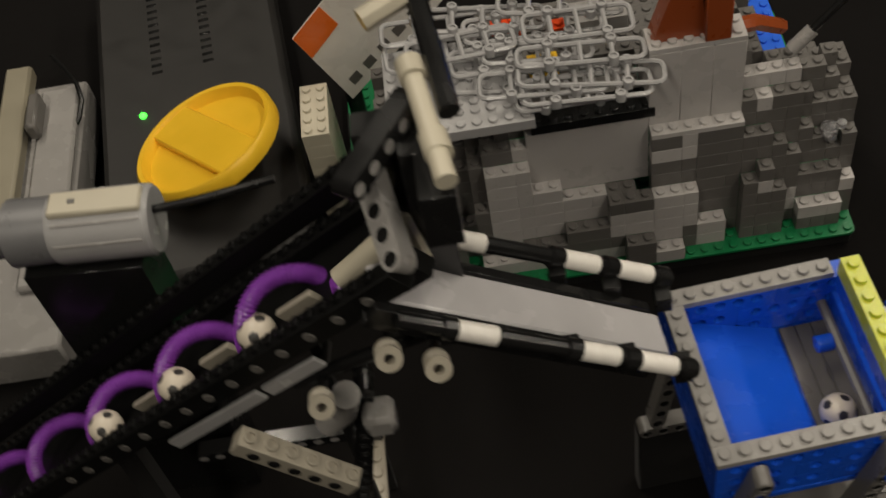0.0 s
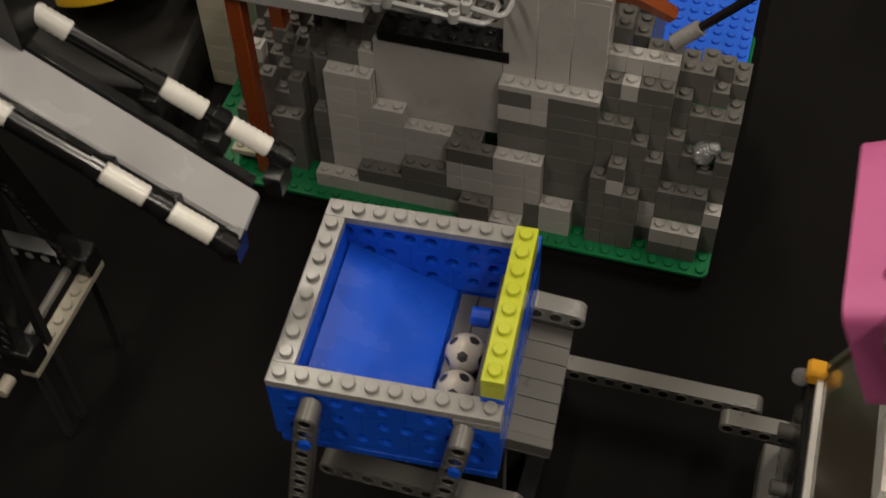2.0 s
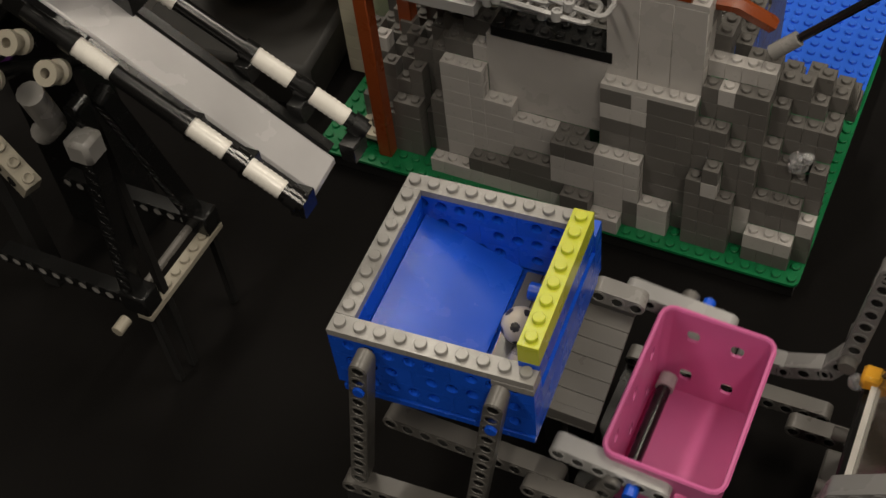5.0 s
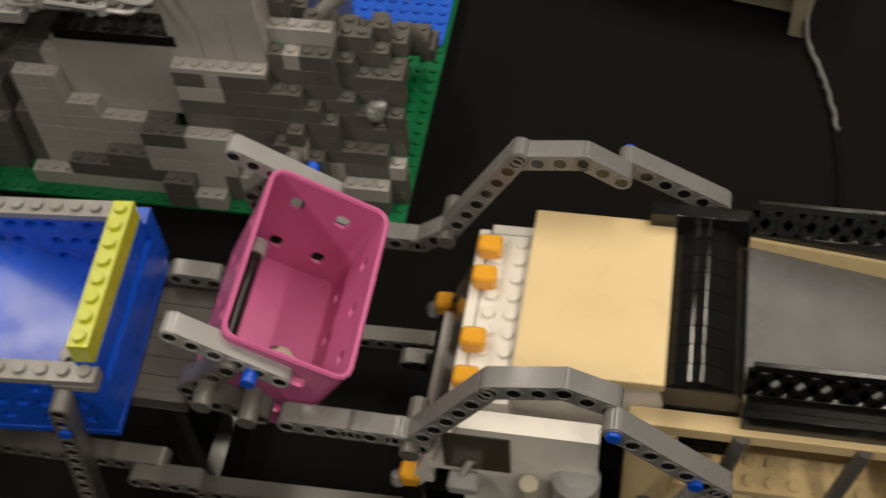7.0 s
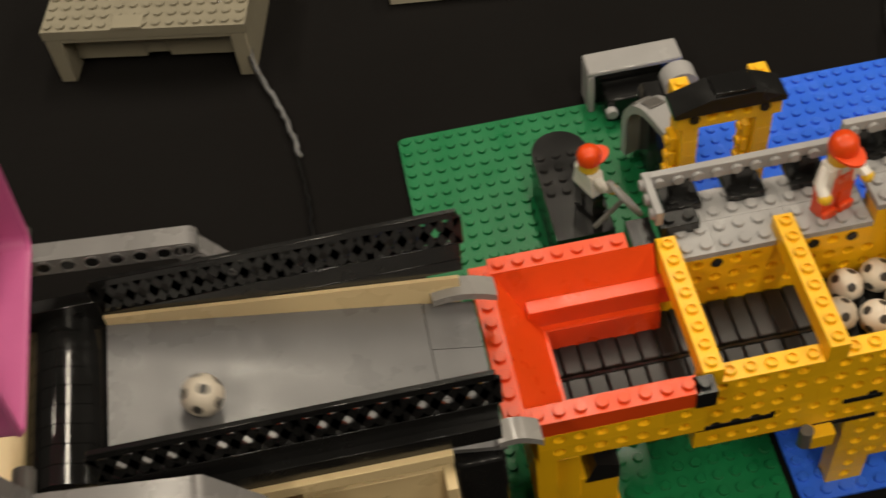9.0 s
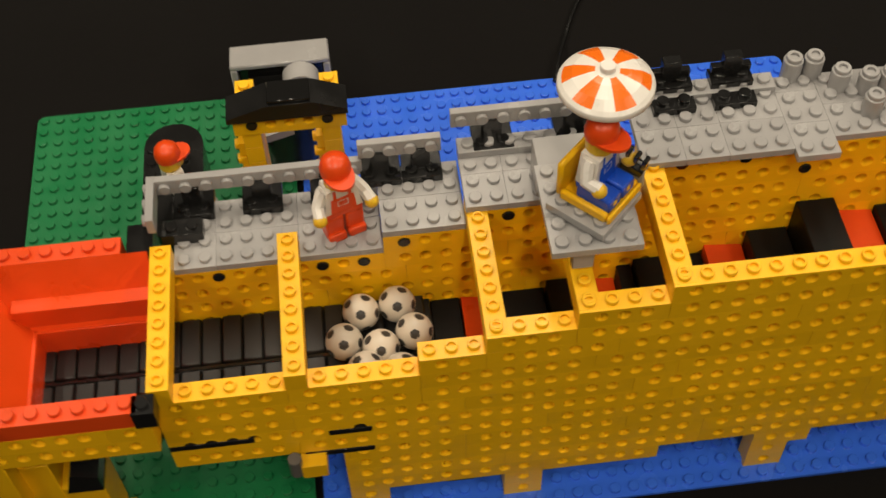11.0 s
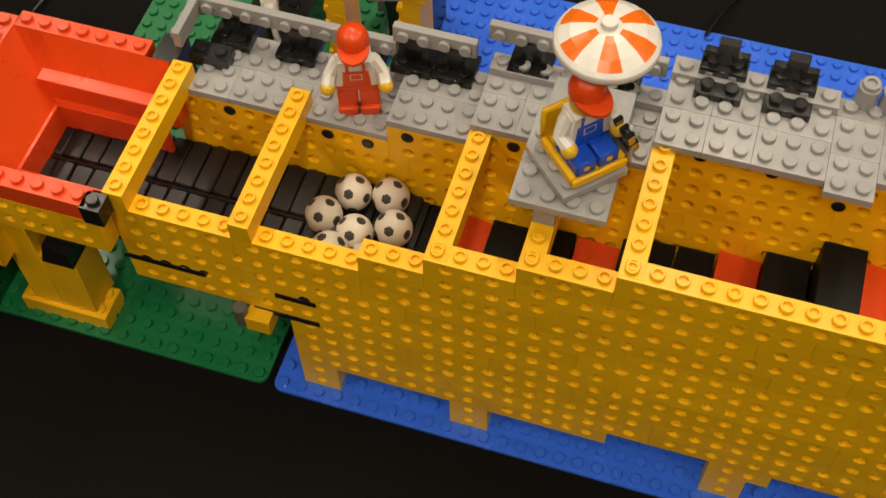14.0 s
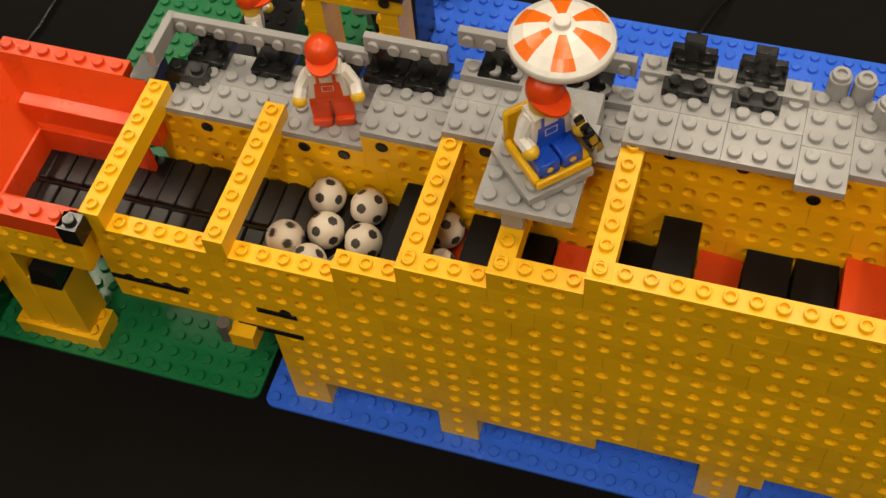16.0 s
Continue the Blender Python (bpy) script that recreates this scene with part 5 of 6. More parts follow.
def ball_lift():
    t = thing("ball_chute", "white smooth chute between black rods with white sleeves", "toy chute", pose(0, 0, 0))
    a, b = Vector((-0.606, -0.0269, 0.2795)), Vector((-0.511, -0.0205, 0.2075))
    x = (b - a).normalized()
    side = Vector((-x.y, x.x, 0)).normalized()
    up = x.cross(side)
    m = Matrix((x, side, up)).transposed().to_4x4()
    m.translation = a
    L = (b - a).length
    part("belt", Shape().box(0, L, -0.0094, 0.0094, -0.004, 0.0, 0.0014), CHUTE, t, "white glossy chute floor", at=m)
    part("frame", Shape().box(0.0, L - 0.004, -0.0135, -0.0096, -0.007, 0.0002).box(0.0, L - 0.004, 0.0096, 0.0135, -0.007, 0.0002).box(0, L - 0.006, -0.013, 0.013, -0.0105, -0.0072), BLACK, t, at=m)
    for s, p0, p1 in ((-1, Vector((-0.600, -0.041, 0.2735)), Vector((-0.511, -0.043, 0.222))), (1, Vector((-0.600, -0.0065, 0.2765)), Vector((-0.511, 0.0, 0.2155)))):
        q = part("rod", Shape().tube([p0, p1 + (p1 - p0) * 0.06], 0.0030, 10), BLACK, t)
        for f0, f1 in ((0.19, 0.335), (0.625, 0.765), (0.845, 0.98)):
            part("sleeve", Shape().tube([p0.lerp(p1, f0 + (f1 - f0) * k / 14) for k in range(15)], 0.0033, 12, ridge=0.0003), WHITE, q)
        for f in (0.15, 0.58, 0.79, 1.0):
            part("collar", Shape().tube([p0.lerp(p1, f), p0.lerp(p1, f + 0.045)], 0.0040, 12), BLACK, q)
            c = p0.lerp(p1, f + 0.02)
            part("bracket", Shape().box(c.x - 0.003, c.x + 0.003, min(c.y, -0.022 + s * 0.0130), max(c.y, -0.022 + s * 0.0130), c.z - 0.010, c.z - 0.002), BLACK, q)
    # stand of black beams and a pale foot plate
    f = thing("chute_stand", "black beam stand with a pale foot plate and white hole beam", "toy stand", pose(0.0068, 0.004, 0))
    part("foot_plate", brick(1, 8, P, DIM_IVORY), DIM_IVORY, f, at=pose(-0.6490, -0.0225, 0.0575))
    part("foot_axle", Shape().tube([(-0.6525, -0.020, 0.064), (-0.6525, 0.040, 0.064)], 0.0022, 8), DGREY, f)
    for y in (-0.017, 0.036):
        part("joint", Shape().box(-0.656, -0.641, y - 0.006, y + 0.006, 0.0608, 0.0740, 0.001), BLACK, f)
        part("post", Shape().box(-0.6475, -0.6435, y - 0.0018, y + 0.0018, 0.0, 0.0573), CLOTH, f)
        part("cross_beam", beam_shape(10), (BLACK, MGREY), f, at=along((-0.728, y, 0.066), (-0.656, y, 0.066)))
        part("slant_beam", beam_shape(18), (BLACK, BLACK), f, at=along((-0.652, y, 0.070), (-0.628, -0.020 + 0.2 * y, 0.205)))
    part("foot_cap", Shape().cyl(0, 0, 0, 0.003, 0.008, n=12, m=pose(-0.648, -0.030, 0.066, 90)), DIM_IVORY, f)
    w0, w1 = Vector((-0.6715, -0.0425, 0.2135)), Vector((-0.6350, -0.0520, 0.1875))
    wx = (w1 - w0).normalized()
    wy = Vector((-wx.y, wx.x, 0)).normalized()
    wm = Matrix((wx, wy, wx.cross(wy))).transposed().to_4x4()
    wm.translation = w0
    wb = part("white_beam", Shape().box(0, 0.0470, -0.0039, 0.0039, -0.0096, 0), DIM_IVORY, f, "yellowed white hole beam", at=wm)
    for i in range(6):
        part("stud", Shape().cyl(0.0036 + i * 0.0080, 0, -0.0002, 0.0025, 0.0019, hole=0.0016), DIM_IVORY, wb)
    # Black discs on the solid beam stand for the shade inside its holes.
    for i in range(5):
        part("hole", Shape().cyl(0, 0, 0, 0.0024, 0.0006, n=12, m=pose(0.0078 + i * 0.0080, -0.0038, -0.0052, 90)), BLACK, wb)
    part("elbow", Shape().tube([(-0.645, -0.030, 0.190), (-0.637, -0.030, 0.198), (-0.632, -0.038, 0.222)], 0.0052, 12), MGREY, f)
    part("connector", Shape().box(-0.631, -0.619, -0.036, -0.024, 0.184, 0.196, 0.002), MGREY, f)
    for x, y, z in ((-0.6118, -0.051, 0.264), (-0.5973, -0.053, 0.257), (-0.6388, -0.048, 0.236)):
        part("bush", Shape().turn([(0.0018, 0.0), (0.0044, 0.0), (0.0044, 0.002), (0.0030, 0.0028), (0.0030, 0.0062), (0.0044, 0.007), (0.0044, 0.009), (0.0018, 0.009), (0.0018, 0.0)], 16, m=pose(x, y + 0.004, z - 0.004, 52, 0, 8)), DIM_IVORY, f)
        part("bush_axle", Shape().tube([(x, y + 0.004, z - 0.004), (x, -0.012, z - 0.020)], 0.0017, 8), BLACK, f)
    part("brace", Shape().tube([(-0.650, -0.030, 0.222), (-0.585, -0.030, 0.246)], 0.0026, 8), BLACK, f)

    # inclined lift with purple hose arcs
    r = thing("ball_lift", "inclined black beam ball lift with purple ribbed hoses", "toy lift", pose(0, 0, 0))
    d = Vector((0.719, -0.154, 0.678)).normalized()
    s = Vector((-d.y, d.x, 0)).normalized()
    top = Vector((-0.595, -0.010, 0.2885))
    m = Matrix((d, s, d.cross(s))).transposed().to_4x4()
    m.translation = top
    for off, up0 in ((-0.0245, -0.003), (-0.0165, -0.010), (0.0180, -0.006), (0.0260, 0.004)):
        rail = part("rail", Shape().box(-0.355, 0.004, off - 0.0037, off + 0.0037, up0 - 0.0048, up0 + 0.0048), LIFT_BLACK, r, at=m)
        s2 = Shape()
        for k in range(44):
            s2.cyl(-0.350 + 0.008 * k, off, up0 + 0.0046, STUD_R, STUD_H, n=8, hole=0.0015)
        part("rail_studs", s2, LIFT_BLACK, rail)
        if off < -0.02:
            for k in range(14):
                part("rail_hole", Shape().cyl(0, 0, 0, 0.0024, 0.0005, n=10, m=pose(-0.012 - 0.016 * k, off - 0.0036, up0, 90)), DGREY, rail)
    for x0, x1 in ((-0.150, -0.088), (-0.084, -0.052)):
        part("pale_strip", Shape().box(x0, x1, -0.0300, -0.0284, -0.0160, -0.0105), LGREY, r, "worn pale strip", at=m)
    for x0 in (-0.066, -0.118, -0.170):
        part("white_tile", Shape().box(x0, x0 + 0.020, -0.0120, -0.0095, -0.006, -0.0005), DIM_IVORY, r, at=m)
    part("undertray", Shape().box(-0.350, -0.004, -0.0127, 0.0140, -0.0110, -0.0070), LIFT_BLACK, r, at=m)
    # purple hose wound into a corkscrew that turns in the channel and pushes the balls up
    axis = m @ Matrix.Translation((0, -0.0060, -0.0025))
    coil = [(x, SCREW_R * math.cos(w), SCREW_R * math.sin(w)) for x, w in [(x, math.pi / 2 - 2 * math.pi * (x + 0.072) / SCREW_PITCH) for x in [-0.350 + 0.0006 * i for i in range(541)]]]
    screw = part("screw", Shape().tube(coil, 0.0029, 10, ridge=0.0008), PURPLE, r, "purple ribbed hose wound as a corkscrew", at=axis)
    part("screw_sleeve", Shape().tube([coil[-1], (coil[-1][0] + 0.010, coil[-1][1] * 0.6, coil[-1][2] * 0.6), (-0.004, 0, 0)], 0.0042, 12), OLDWHITE, screw, "yellowed white hose sleeve")
    part("screw_joint", Shape().tube([coil[234], coil[238], coil[242]], 0.0040, 10), OLDWHITE, screw)
    # head frame
    part("head_beam", beam_shape(5), (MGREY, BLACK), r, at=along((-0.6005, -0.010, 0.3110), (-0.5945, -0.040, 0.3020)))
    part("head_block", Shape().box(-0.604, -0.586, -0.004, 0.006, 0.282, 0.318), BLACK, r)
    part("head_block", Shape().box(-0.590, -0.578, -0.018, 0.004, 0.258, 0.322), BLACK, r)
    part("head_block", Shape().box(-0.5855, -0.5745, -0.036, -0.0185, 0.300, 0.3225), BLACK, r)
    part("head_bar", beam_shape(5), (BLACK, MGREY), r, at=along((-0.6045, -0.026, 0.322), (-0.5860, -0.002, 0.326)))
    part("white_link", Shape().tube([(-0.599, -0.020, 0.298), (-0.592, -0.021, 0.297), (-0.5885, -0.022, 0.278)], 0.0024, 6), OLDWHITE, r)
    part("column", Shape().tube([(-0.5765, -0.036, 0.329), (-0.5830, 0.010, 0.331)], 0.0034, 14), OLDWHITE, r)
    part("collar", Shape().tube([(-0.5775, -0.026, 0.329), (-0.5788, -0.018, 0.329)], 0.0044, 14), OLDWHITE, r)
    part("collar", Shape().tube([(-0.5820, 0.003, 0.331), (-0.5830, 0.010, 0.331)], 0.0044, 14), OLDWHITE, r)
    part("axle", Shape().tube([(-0.5730, -0.012, 0.331), (-0.5800, 0.050, 0.334)], 0.0034, 8), BLACK, r)
    part("fork", Shape().tube([(-0.596, 0.030, 0.332), (-0.583, 0.036, 0.334), (-0.570, 0.046, 0.334)], 0.0040, 8), OLDWHITE, r)
    part("pillar", Shape().box(-0.640, -0.636, -0.004, 0.000, 0.0, 0.232), CLOTH, r)
    part("pillar", Shape().box(-0.745, -0.735, 0.012, 0.022, 0.0, 0.142), CLOTH, r)
    return screw, axis, [ball(-0.693, -0.005, 0.1985, 20, 30, 20, "riding up the lift"), ball(-0.7345, 0.005, 0.1600, 70, 30, 70, "riding up the lift")]


def drive_motor():
    # motor
    g = thing("drive_motor", "grey cylindrical toy drive motor with a black shaft", "toy motor", pose(-0.6985, 0.0650, 0.2140, 0, 0, -4))
    ry = Matrix.Rotation(radians(-90), 4, "Y")
    part("body", Shape().turn([(0, 0), (0.0135, 0), (0.0148, 0.0015), (0.0148, 0.040), (0.0138, 0.042)], 20, m=ry), LGREY, g)
    part("gear_case", Shape().turn([(0.0138, 0.041), (0.0142, 0.060), (0.010, 0.062), (0.010, 0.09), (0, 0.09)], 20, m=ry), SLATE, g)
    # Grooves and notch are raised strips, their shade put into a darker grey.
    for q in range(5):
        w = radians(-70 + 35 * q)
        part("case_groove", Shape().box(-0.039, -0.003, -0.0006, 0.0006, -0.0004, 0.0006, 0.0002), MGREY, g, at=Matrix.Rotation(w, 4, "X") @ Matrix.Translation((0, 0, 0.0147)))
    part("flat_notch", Shape().box(-0.0315, -0.0285, -0.0012, 0.0012, 0.0162, 0.0166, 0.0002), DGREY, g)
    part("flat", Shape().box(-0.040, -0.002, -0.006, 0.006, 0.0125, 0.0162, 0.001), OLDWHITE, g)
    part("shaft", Shape().tube([(0, 0, 0.006), (0.02, 0.003, 0.006), (0.05, 0.006, 0.010)], 0.0018, 8), BLACK, g)
    part("mount", Shape().box(-0.06, -0.01, -0.012, 0.012, -0.214, -0.0150), BLACK, g)


SCREW, SCREW_AXIS, RIDERS = ball_lift()
drive_motor()


# ---- far-left apparatus ----
def power_unit():
    p = thing("power_unit", "black power unit with a yellow dial on top", "power supply", pose(-0.742, 0.300, 0, 0, 0, 6))
    part("case", Shape().box(-0.060, 0.062, -0.125, 0.150, 0, 0.034, 0.004), MATTE_BLACK, p)
    for i in range(2):
        for j in range(15):
            part("vent_slot", Shape().box(-0.024 + i * 0.034, -0.017 + i * 0.034, 0.042 + j * 0.0066, 0.0445 + j * 0.0066, 0.0338, 0.0346, 0.0003), BLACK, p)
    n, u = Vector((-0.27, 0.13, 0.95)).normalized(), Vector((0.10, 0.95, -0.23))
    u = (u - n * u.dot(n)).normalized()
    tilt = Matrix((u, n.cross(u), n)).transposed().to_4x4()
    tilt.translation = (-0.724, 0.247, 0.056)
    back = pose(-0.742, 0.300, 0, 0, 0, 6).inverted()
    d = part("dial", Shape().turn([(0, 0.003), (0.039, 0.003), (0.0415, 0.0095), (0.044, 0.010), (0.046, 0.007), (0.046, 0)], 48), BRIGHT_YELLOW, p, "yellow moulded dial", at=back @ tilt)
    part("dial_stem", Shape().cyl(0.016, -0.052, 0.0335, 0.014, 0.016), MATTE_BLACK, p)
    part("grip", Shape().box(-0.0405, 0.0405, -0.0145, 0.0145, 0.003, 0.0082, 0.0012), BRIGHT_YELLOW, d, at=pose(0, 0, 0, 0, 0, 45))
    part("indicator", Shape().ball(-0.032, 0.007, 0.034, 0.0026, 10), GLOW, p, "lit green indicator")
    o = thing("grey_bracket", "old grey plastic bracket box beside the power unit", "toy box", pose(-0.84, 0.24, 0))
    part("wall", Shape().box(-0.030, 0.024, -0.10, 0.11, 0, 0.03, 0.002), MGREY, o)
    part("top", Shape().box(-0.028, -0.010, -0.02, 0.12, 0.0301, 0.042, 0.002), DIM_BEIGE, o)
    part("top", Shape().box(-0.004, 0.022, -0.06, 0.10, 0.0301, 0.036, 0.002), MGREY, o)
    part("plug", Shape().box(-0.006, 0.002, 0.055, 0.085, 0.0362, 0.050, 0.002), DGREY, o)
    c = thing("power_cable", "thin black cable on the table", "cable", pose(0, 0, 0))
    part("cord", Shape().tube([(-0.835 + 0.02 * math.sin(k * 0.5), 0.36 - 0.012 * k, 0.046 - 0.003 * min(k, 13)) for k in range(14)], 0.0016, 6), BLACK, c)
    w = thing("white_brick_column", "yellowed white studded brick column", "toy brick", pose(-0.6655, 0.224, 0))
    for k in range(8):
        part("brick", brick(2, 5, B, OLDWHITE, k == 7), OLDWHITE, w, at=pose(0, 0, k * B))
    s = thing("paper_sign", "white paper sign with an orange corner and unreadable print", "sign", pose(0.012, 0.280, 0))
    part("sheet", Shape().prism([(-0.651, 0.044), (-0.580, 0.118), (-0.612, 0.168), (-0.676, 0.100)], -0.0006, 0.0006), WHITE, s)
    part("corner", Shape().prism([(-0.6757, 0.1003), (-0.6680, 0.0832), (-0.648, 0.106), (-0.656, 0.1212)], -0.0012, -0.0007), ORANGE, s)
    for i in range(6):
        x, z = -0.6475 + i * 0.0105, 0.0560 + i * 0.0110
        part("print_bar", Shape().prism([(x, z), (x + 0.006, z + 0.0063), (x + 0.003, z + 0.0118), (x - 0.003, z + 0.0055)], -0.0011, -0.0007), DGREY, s)
    part("clip_foot", Shape().box(-0.655, -0.645, 0.0008, 0.008, 0.0, 0.060, 0.001), BLACK, s)


power_unit()


# ---- things further back on the table ----
def background():
    b = thing("grey_bridge", "old grey studded bridge block on two legs", "toy block", pose(-0.2770, 0.3480, 0, 0, 0, -12))
    part("deck", brick(15, 9, 2 * P, DIM_BEIGE), DIM_BEIGE, b, at=pose(-0.0005, 0, 0.034))
    for x in (0.0, 0.109):
        part("leg", Shape().box(x, x + 0.0095, 0.0005, 0.072, 0, 0.0338, 0.0006), DIM_BEIGE, b)
    for x0, x1, z in ((0.0097, 0.052, 0.006), (0.0522, 0.066, 0.009), (0.0662, 0.1088, 0.006)):
        part("front_panel", Shape().box(x0, x1, 0.014, 0.022, z, 0.0338), DIM_BEIGE, b)
    part("lip", Shape().box(0.042, 0.060, -0.0006, 0.010, 0.0405, 0.0425), DIM_BEIGE, b)
    part("cross_rail", Shape().box(0.0097, 0.1088, 0.0005, 0.0080, 0.0310, 0.0338), DIM_BEIGE, b)
    t = thing("tan_box", "flat pale cardboard box on the table", "box", pose(-0.075, 0.362, 0, 0, 0, -8))
    part("box", Shape().box(0, 0.085, 0, 0.10, 0, 0.012, 0.0008), OLDWHITE, t)
    c = thing("wrapped_cable", "thin cable in clear sleeve lying on the black cloth", "cable", pose(0, 0, 0))
    pts = [(-0.186, 0.372, 0.0440), (-0.176, 0.350, 0.0430), (-0.166, 0.334, 0.0300), (-0.160, 0.318, 0.0030), (-0.150, 0.288, 0.0016), (-0.1455, 0.262, 0.0016), (-0.1430, 0.240, 0.0016), (-0.1415, 0.215, 0.0016), (-0.1425, 0.190, 0.0016), (-0.146, 0.12, 0.0016)]
    fine = []
    for p, q in zip(pts, pts[1:]):
        fine += [Vector(p).lerp(Vector(q), k / 6) + Vector((0.0006 * math.sin(k * 2.1 + p[0] * 900), 0, 0)) for k in range(6)]
    part("cord", Shape().tube(fine, 0.0011, 6), BLACK, c)
    part("sleeve", Shape().tube([p + Vector((0.0012, 0, 0.0006)) for p in fine[8:34]], 0.0013, 6, ridge=0.0004), CLEAR, c)
    d = thing("thin_cable", "thin black cable across the blue baseplate", "cable", pose(0, 0, 0))
    part("cord", Shape().tube([(0.19 + 0.0035 * k, 0.235 + 0.012 * k - 0.0004 * k * k, 0.0045 if k < 3 else 0.0012) for k in range(16)], 0.0011, 6), BLACK, d)


background()


# ---- what moves ----
ARM_SWING = [(0.0, 0.0), (0.8, 6.5), (1.5, 34.5), (1.87, 54.0), (2.1, 63.0), (2.5, 80.5), (3.0, 100.5), (3.4, 100.0), (3.8, 96.5), (4.4, 67.0), (4.9, 36.0), (5.4, 8.0), (5.87, 0.0)]


def swing(t):
    """The loader arm's angle: one cycle takes 5.87 seconds."""
    p = (t + 0.37) % 5.87
    return next(a0 + (a1 - a0) * (p - t0) / (t1 - t0) for (t0, a0), (t1, a1) in zip(ARM_SWING, ARM_SWING[1:]) if t0 <= p <= t1)


def motions():
    walk(SCREW, [(k * 0.1, SCREW_AXIS @ Matrix.Rotation(2 * math.pi * k * 0.1 / SCREW_TURN, 4, "X")) for k in range(161)])
    turns = sorted({0.0, 16.0} | {round(start + dt, 3) for start in (-0.37, 5.5, 11.37) for dt, a in ARM_SWING[:-1] if 0.05 < start + dt < 15.95})
    walk(ARM, [(t, pose(ARM_AT[0], 0, ARM_AT[1], 0, swing(t), 0)) for t in turns])
    for s, x0, z, amp in STEPS:
        walk(s, [(k * 0.4, pose(x0, 0.032, z - 0.05 + amp * math.cos(2 * math.pi * (k * 0.4 - 12.7) / 3.2))) for k in range(41)])

    def roll(ob, rows, turn=(0, 1, 0)):
        """Key a ball along places; it turns as far as it travels."""
        out, angle, last = [], 0.0, None
        for t, x, y, z in rows:
            v = Vector((x, y, z))
            if last is not None:
                angle += min((v - last).length / 0.0073, 1.4)
            last = v
            out.append((t, Matrix.Translation(v) @ Matrix.Rotation(angle, 4, Vector(turn)) @ pose(0, 0, 0, 40, 25, 60)))
        walk(ob, out)

    # each ball rides down the chute, waits, is carried over in the bucket and rolls to the belt
    def in_bucket(t, x, y, z):
        v = pose(ARM_AT[0], 0, ARM_AT[1], 0, swing(t), 0) @ Vector((x, y, z))
        return (t, v.x, v.y, v.z)

    def carried(dt, y=0.0):
        """From the channel over the tray into the bucket, then out on to the slide."""
        out = [(4.9 + dt, -0.4435, -0.028, 0.1436), (5.15 + dt, -0.416, -0.026, 0.136), (5.35 + dt, -0.394, -0.024 + y, 0.108)]
        out += [in_bucket(t + dt, -0.1435, v + y, -0.042) for t, v in ((5.5, 0.0), (5.8, -0.021), (6.1, -0.022), (6.4, -0.022), (6.7, -0.021))]
        out += [in_bucket(t + dt, x, v + y * 0.4, z) for t, x, v, z in ((7.0, -0.138, -0.017, -0.042), (7.2, -0.132, -0.008, -0.042), (7.5, -0.1266, 0.010, -0.0355), (7.8, -0.126, 0.014, -0.036), (8.2, -0.126, 0.016, -0.036))]
        return out

    def down(dt):
        return [(t + dt, x, y, z) for t, x, y, z in ((8.55, -0.251, 0.016, 0.226), (8.8, -0.212, 0.028, 0.222), (8.9, -0.1955, 0.026, 0.186), (9.0, -0.174, 0.004, 0.1610), (9.2, -0.124, 0.005, 0.1500))]

    def chute(dt):
        return [(t + dt, x, y, z) for t, x, y, z in ((0.0, -0.653, -0.012, 0.2350), (0.25, -0.633, -0.0155, 0.2560), (0.5, -0.612, -0.019, 0.2805), (0.72, -0.598, -0.0255, 0.2830), (0.8, -0.585, -0.0250, 0.2728), (0.9, -0.559, -0.0235, 0.2530), (1.0, -0.5105, -0.0205, 0.2170), (1.12, -0.487, -0.019, 0.180), (1.28, -0.462, -0.015, 0.156), (1.5, -0.4445, -0.0125, 0.1436))]

    roll(CARRIED, [(0.0, -0.4435, -0.028, 0.1436)] + carried(0) + down(0) + [(9.4, -0.0525, 0.024, 0.108), (9.5, -0.013, 0.042, 0.0853), (9.6, 0.0165, 0.044, 0.0853), (9.8, 0.046, 0.028, 0.0853), (10.0, 0.060, 0.0205, 0.0853), (10.3, 0.0765, 0.0185, 0.0853), (16.0, 0.0765, 0.0175, 0.0853)])
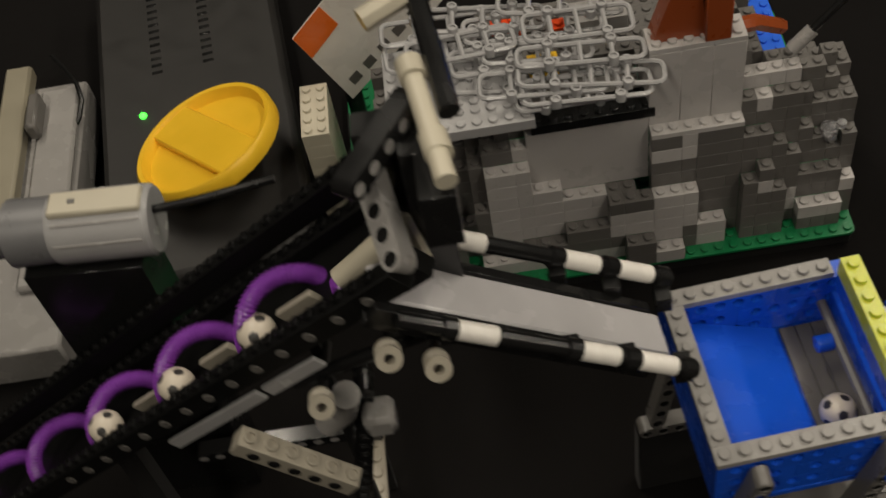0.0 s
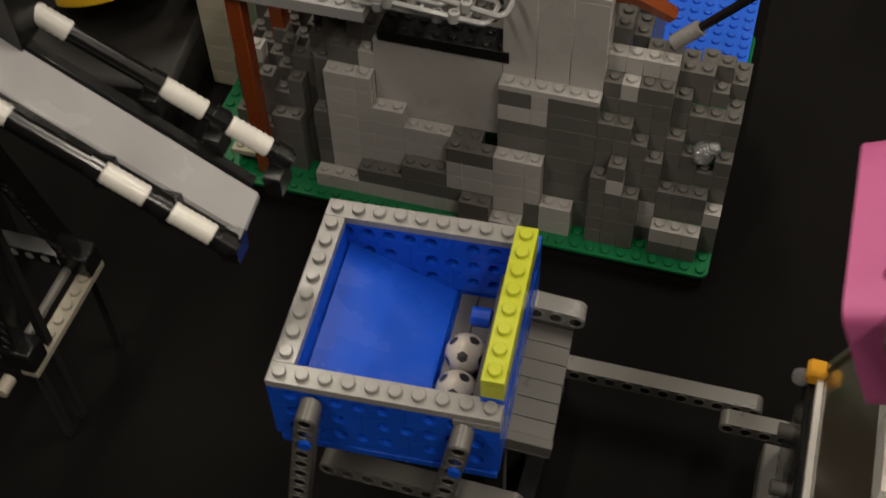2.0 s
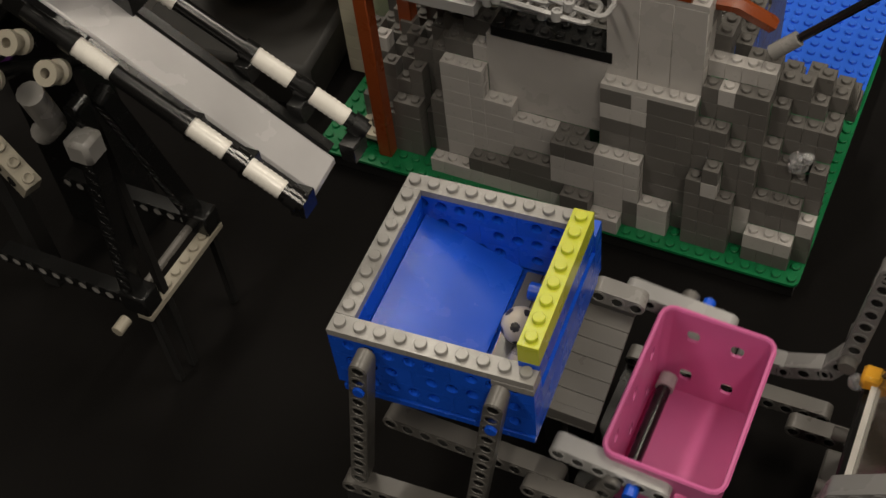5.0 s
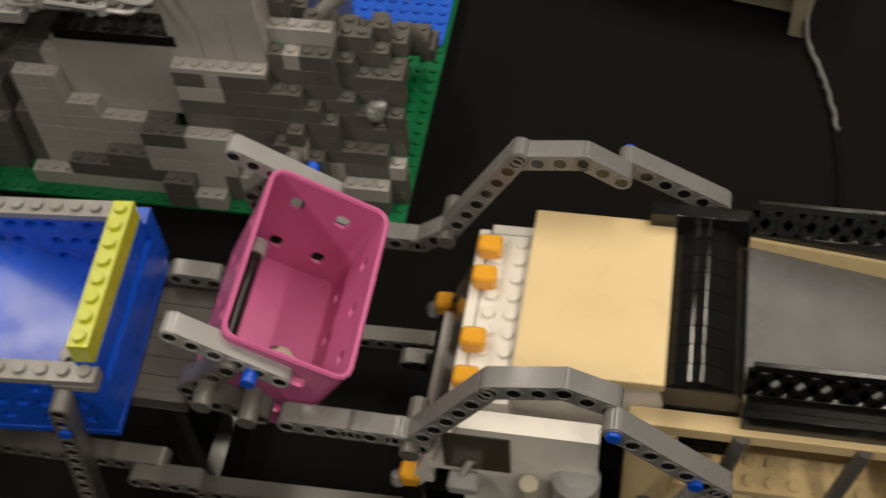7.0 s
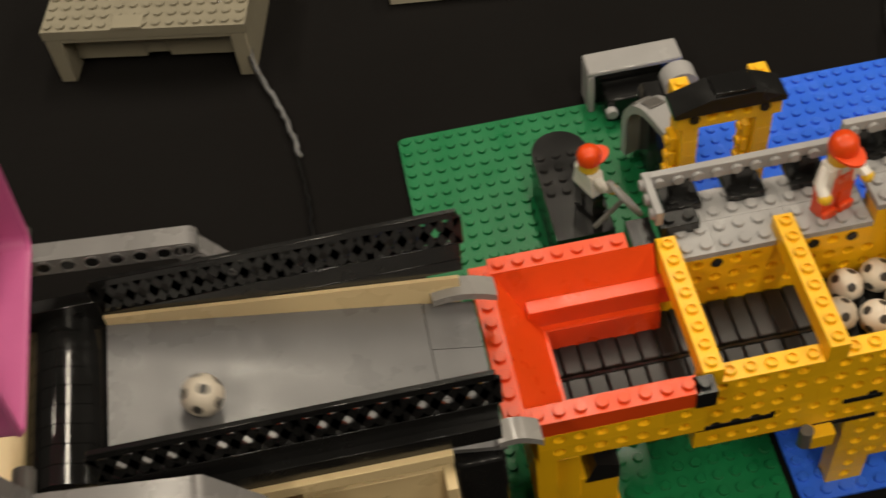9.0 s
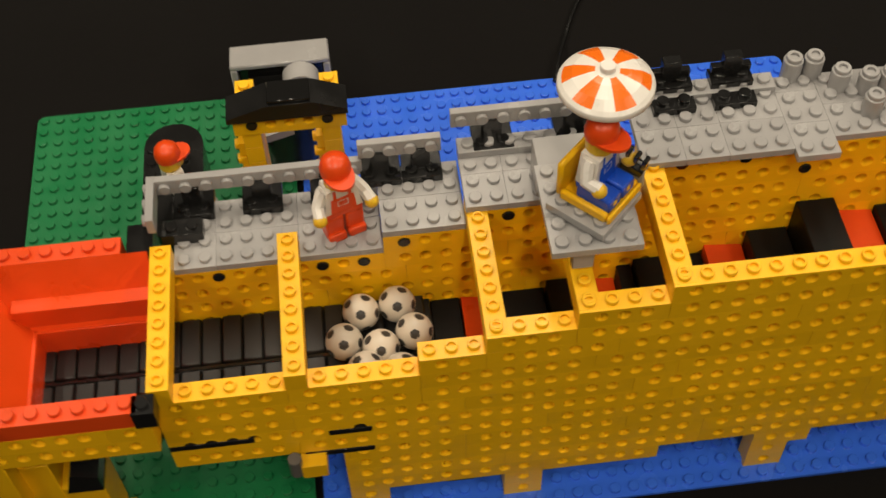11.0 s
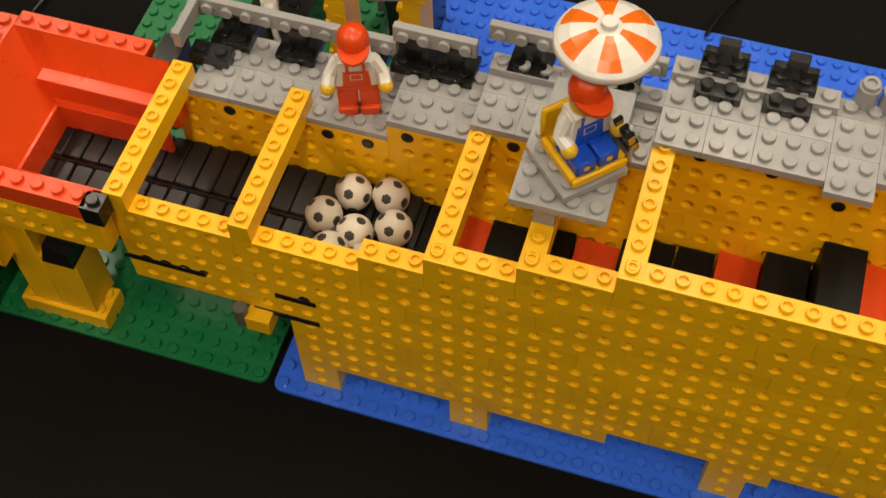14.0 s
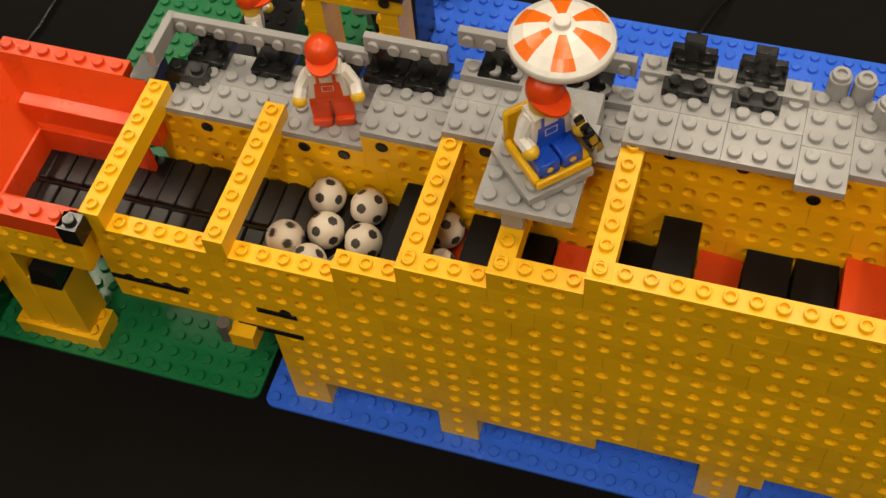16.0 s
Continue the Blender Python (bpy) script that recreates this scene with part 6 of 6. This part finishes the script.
    roll(SECOND, chute(0) + [(5.0, -0.4445, -0.0125, 0.1436), (5.3, -0.4435, -0.028, 0.1436)] + carried(5.8) + down(5.8) + [(15.1, -0.070, 0.030, 0.118), (15.2, -0.041, 0.032, 0.0853), (15.4, 0.0565, 0.0407, 0.0853), (15.6, 0.0655, 0.0455, 0.0853), (16.0, 0.0735, 0.0480, 0.0853)])
    for ob, first, wait, late, y, end in ((RIDERS[0], 6.9, 0.002, 0.2, 0.016, [(15.3, -0.068, 0.030, 0.120), (15.4, -0.0246, 0.0254, 0.0853), (15.6, 0.056, 0.0234, 0.0853), (16.0, 0.0905, 0.0165, 0.0853)]),
                                          (RIDERS[1], 7.5, 0.0165, 0.32, 0.030, [(15.28, -0.100, 0.024, 0.150), (15.4, -0.066, 0.036, 0.112), (15.5, -0.030, 0.042, 0.0853), (15.6, 0.0069, 0.0443, 0.0853), (15.8, 0.046, 0.030, 0.0853), (16.0, 0.0645, 0.0255, 0.0853)])):
        start = ob.location.copy()
        rows = [(0.0, *start), (first - 0.5, *start)] + chute(first)[:-1] + [(first + 1.5, -0.4445, wait, 0.1436), (10.3 + late, -0.4445, wait, 0.1436), (10.5 + late, -0.4435, -0.028, 0.1436)]
        roll(ob, rows + carried(5.8 + late, y)[1:] + down(5.8 + late)[:3] + [(14.95 + late - 0.1, -0.165, 0.008, 0.159)] + end)
    # near the end the front of the pile tips on to the first step
    for ob, x, y, q in ((PILE[2], 0.1200, 0.0475, 0.0), (PILE[4], 0.1215, 0.0310, 0.1)):
        p = ob.location.copy()
        roll(ob, [(0.0, *p), (15.45 + q, *p), (15.65 + q, 0.106, (p.y + y) / 2, p.z + 0.003), (15.85, x, y, 0.0800), (16.0, x + 0.001, y, 0.0800)])
    for ob, x, y in ((PILE[1], 0.0905, 0.0473), (PILE[3], 0.0935, 0.0318), (PILE[0], 0.0780, 0.0334), (PILE[5], 0.0945, 0.0165)):
        p = ob.location.copy()
        roll(ob, [(0.0, *p), (15.5, *p), (15.9, x, y, p.z), (16.0, x, y, p.z)])


motions()
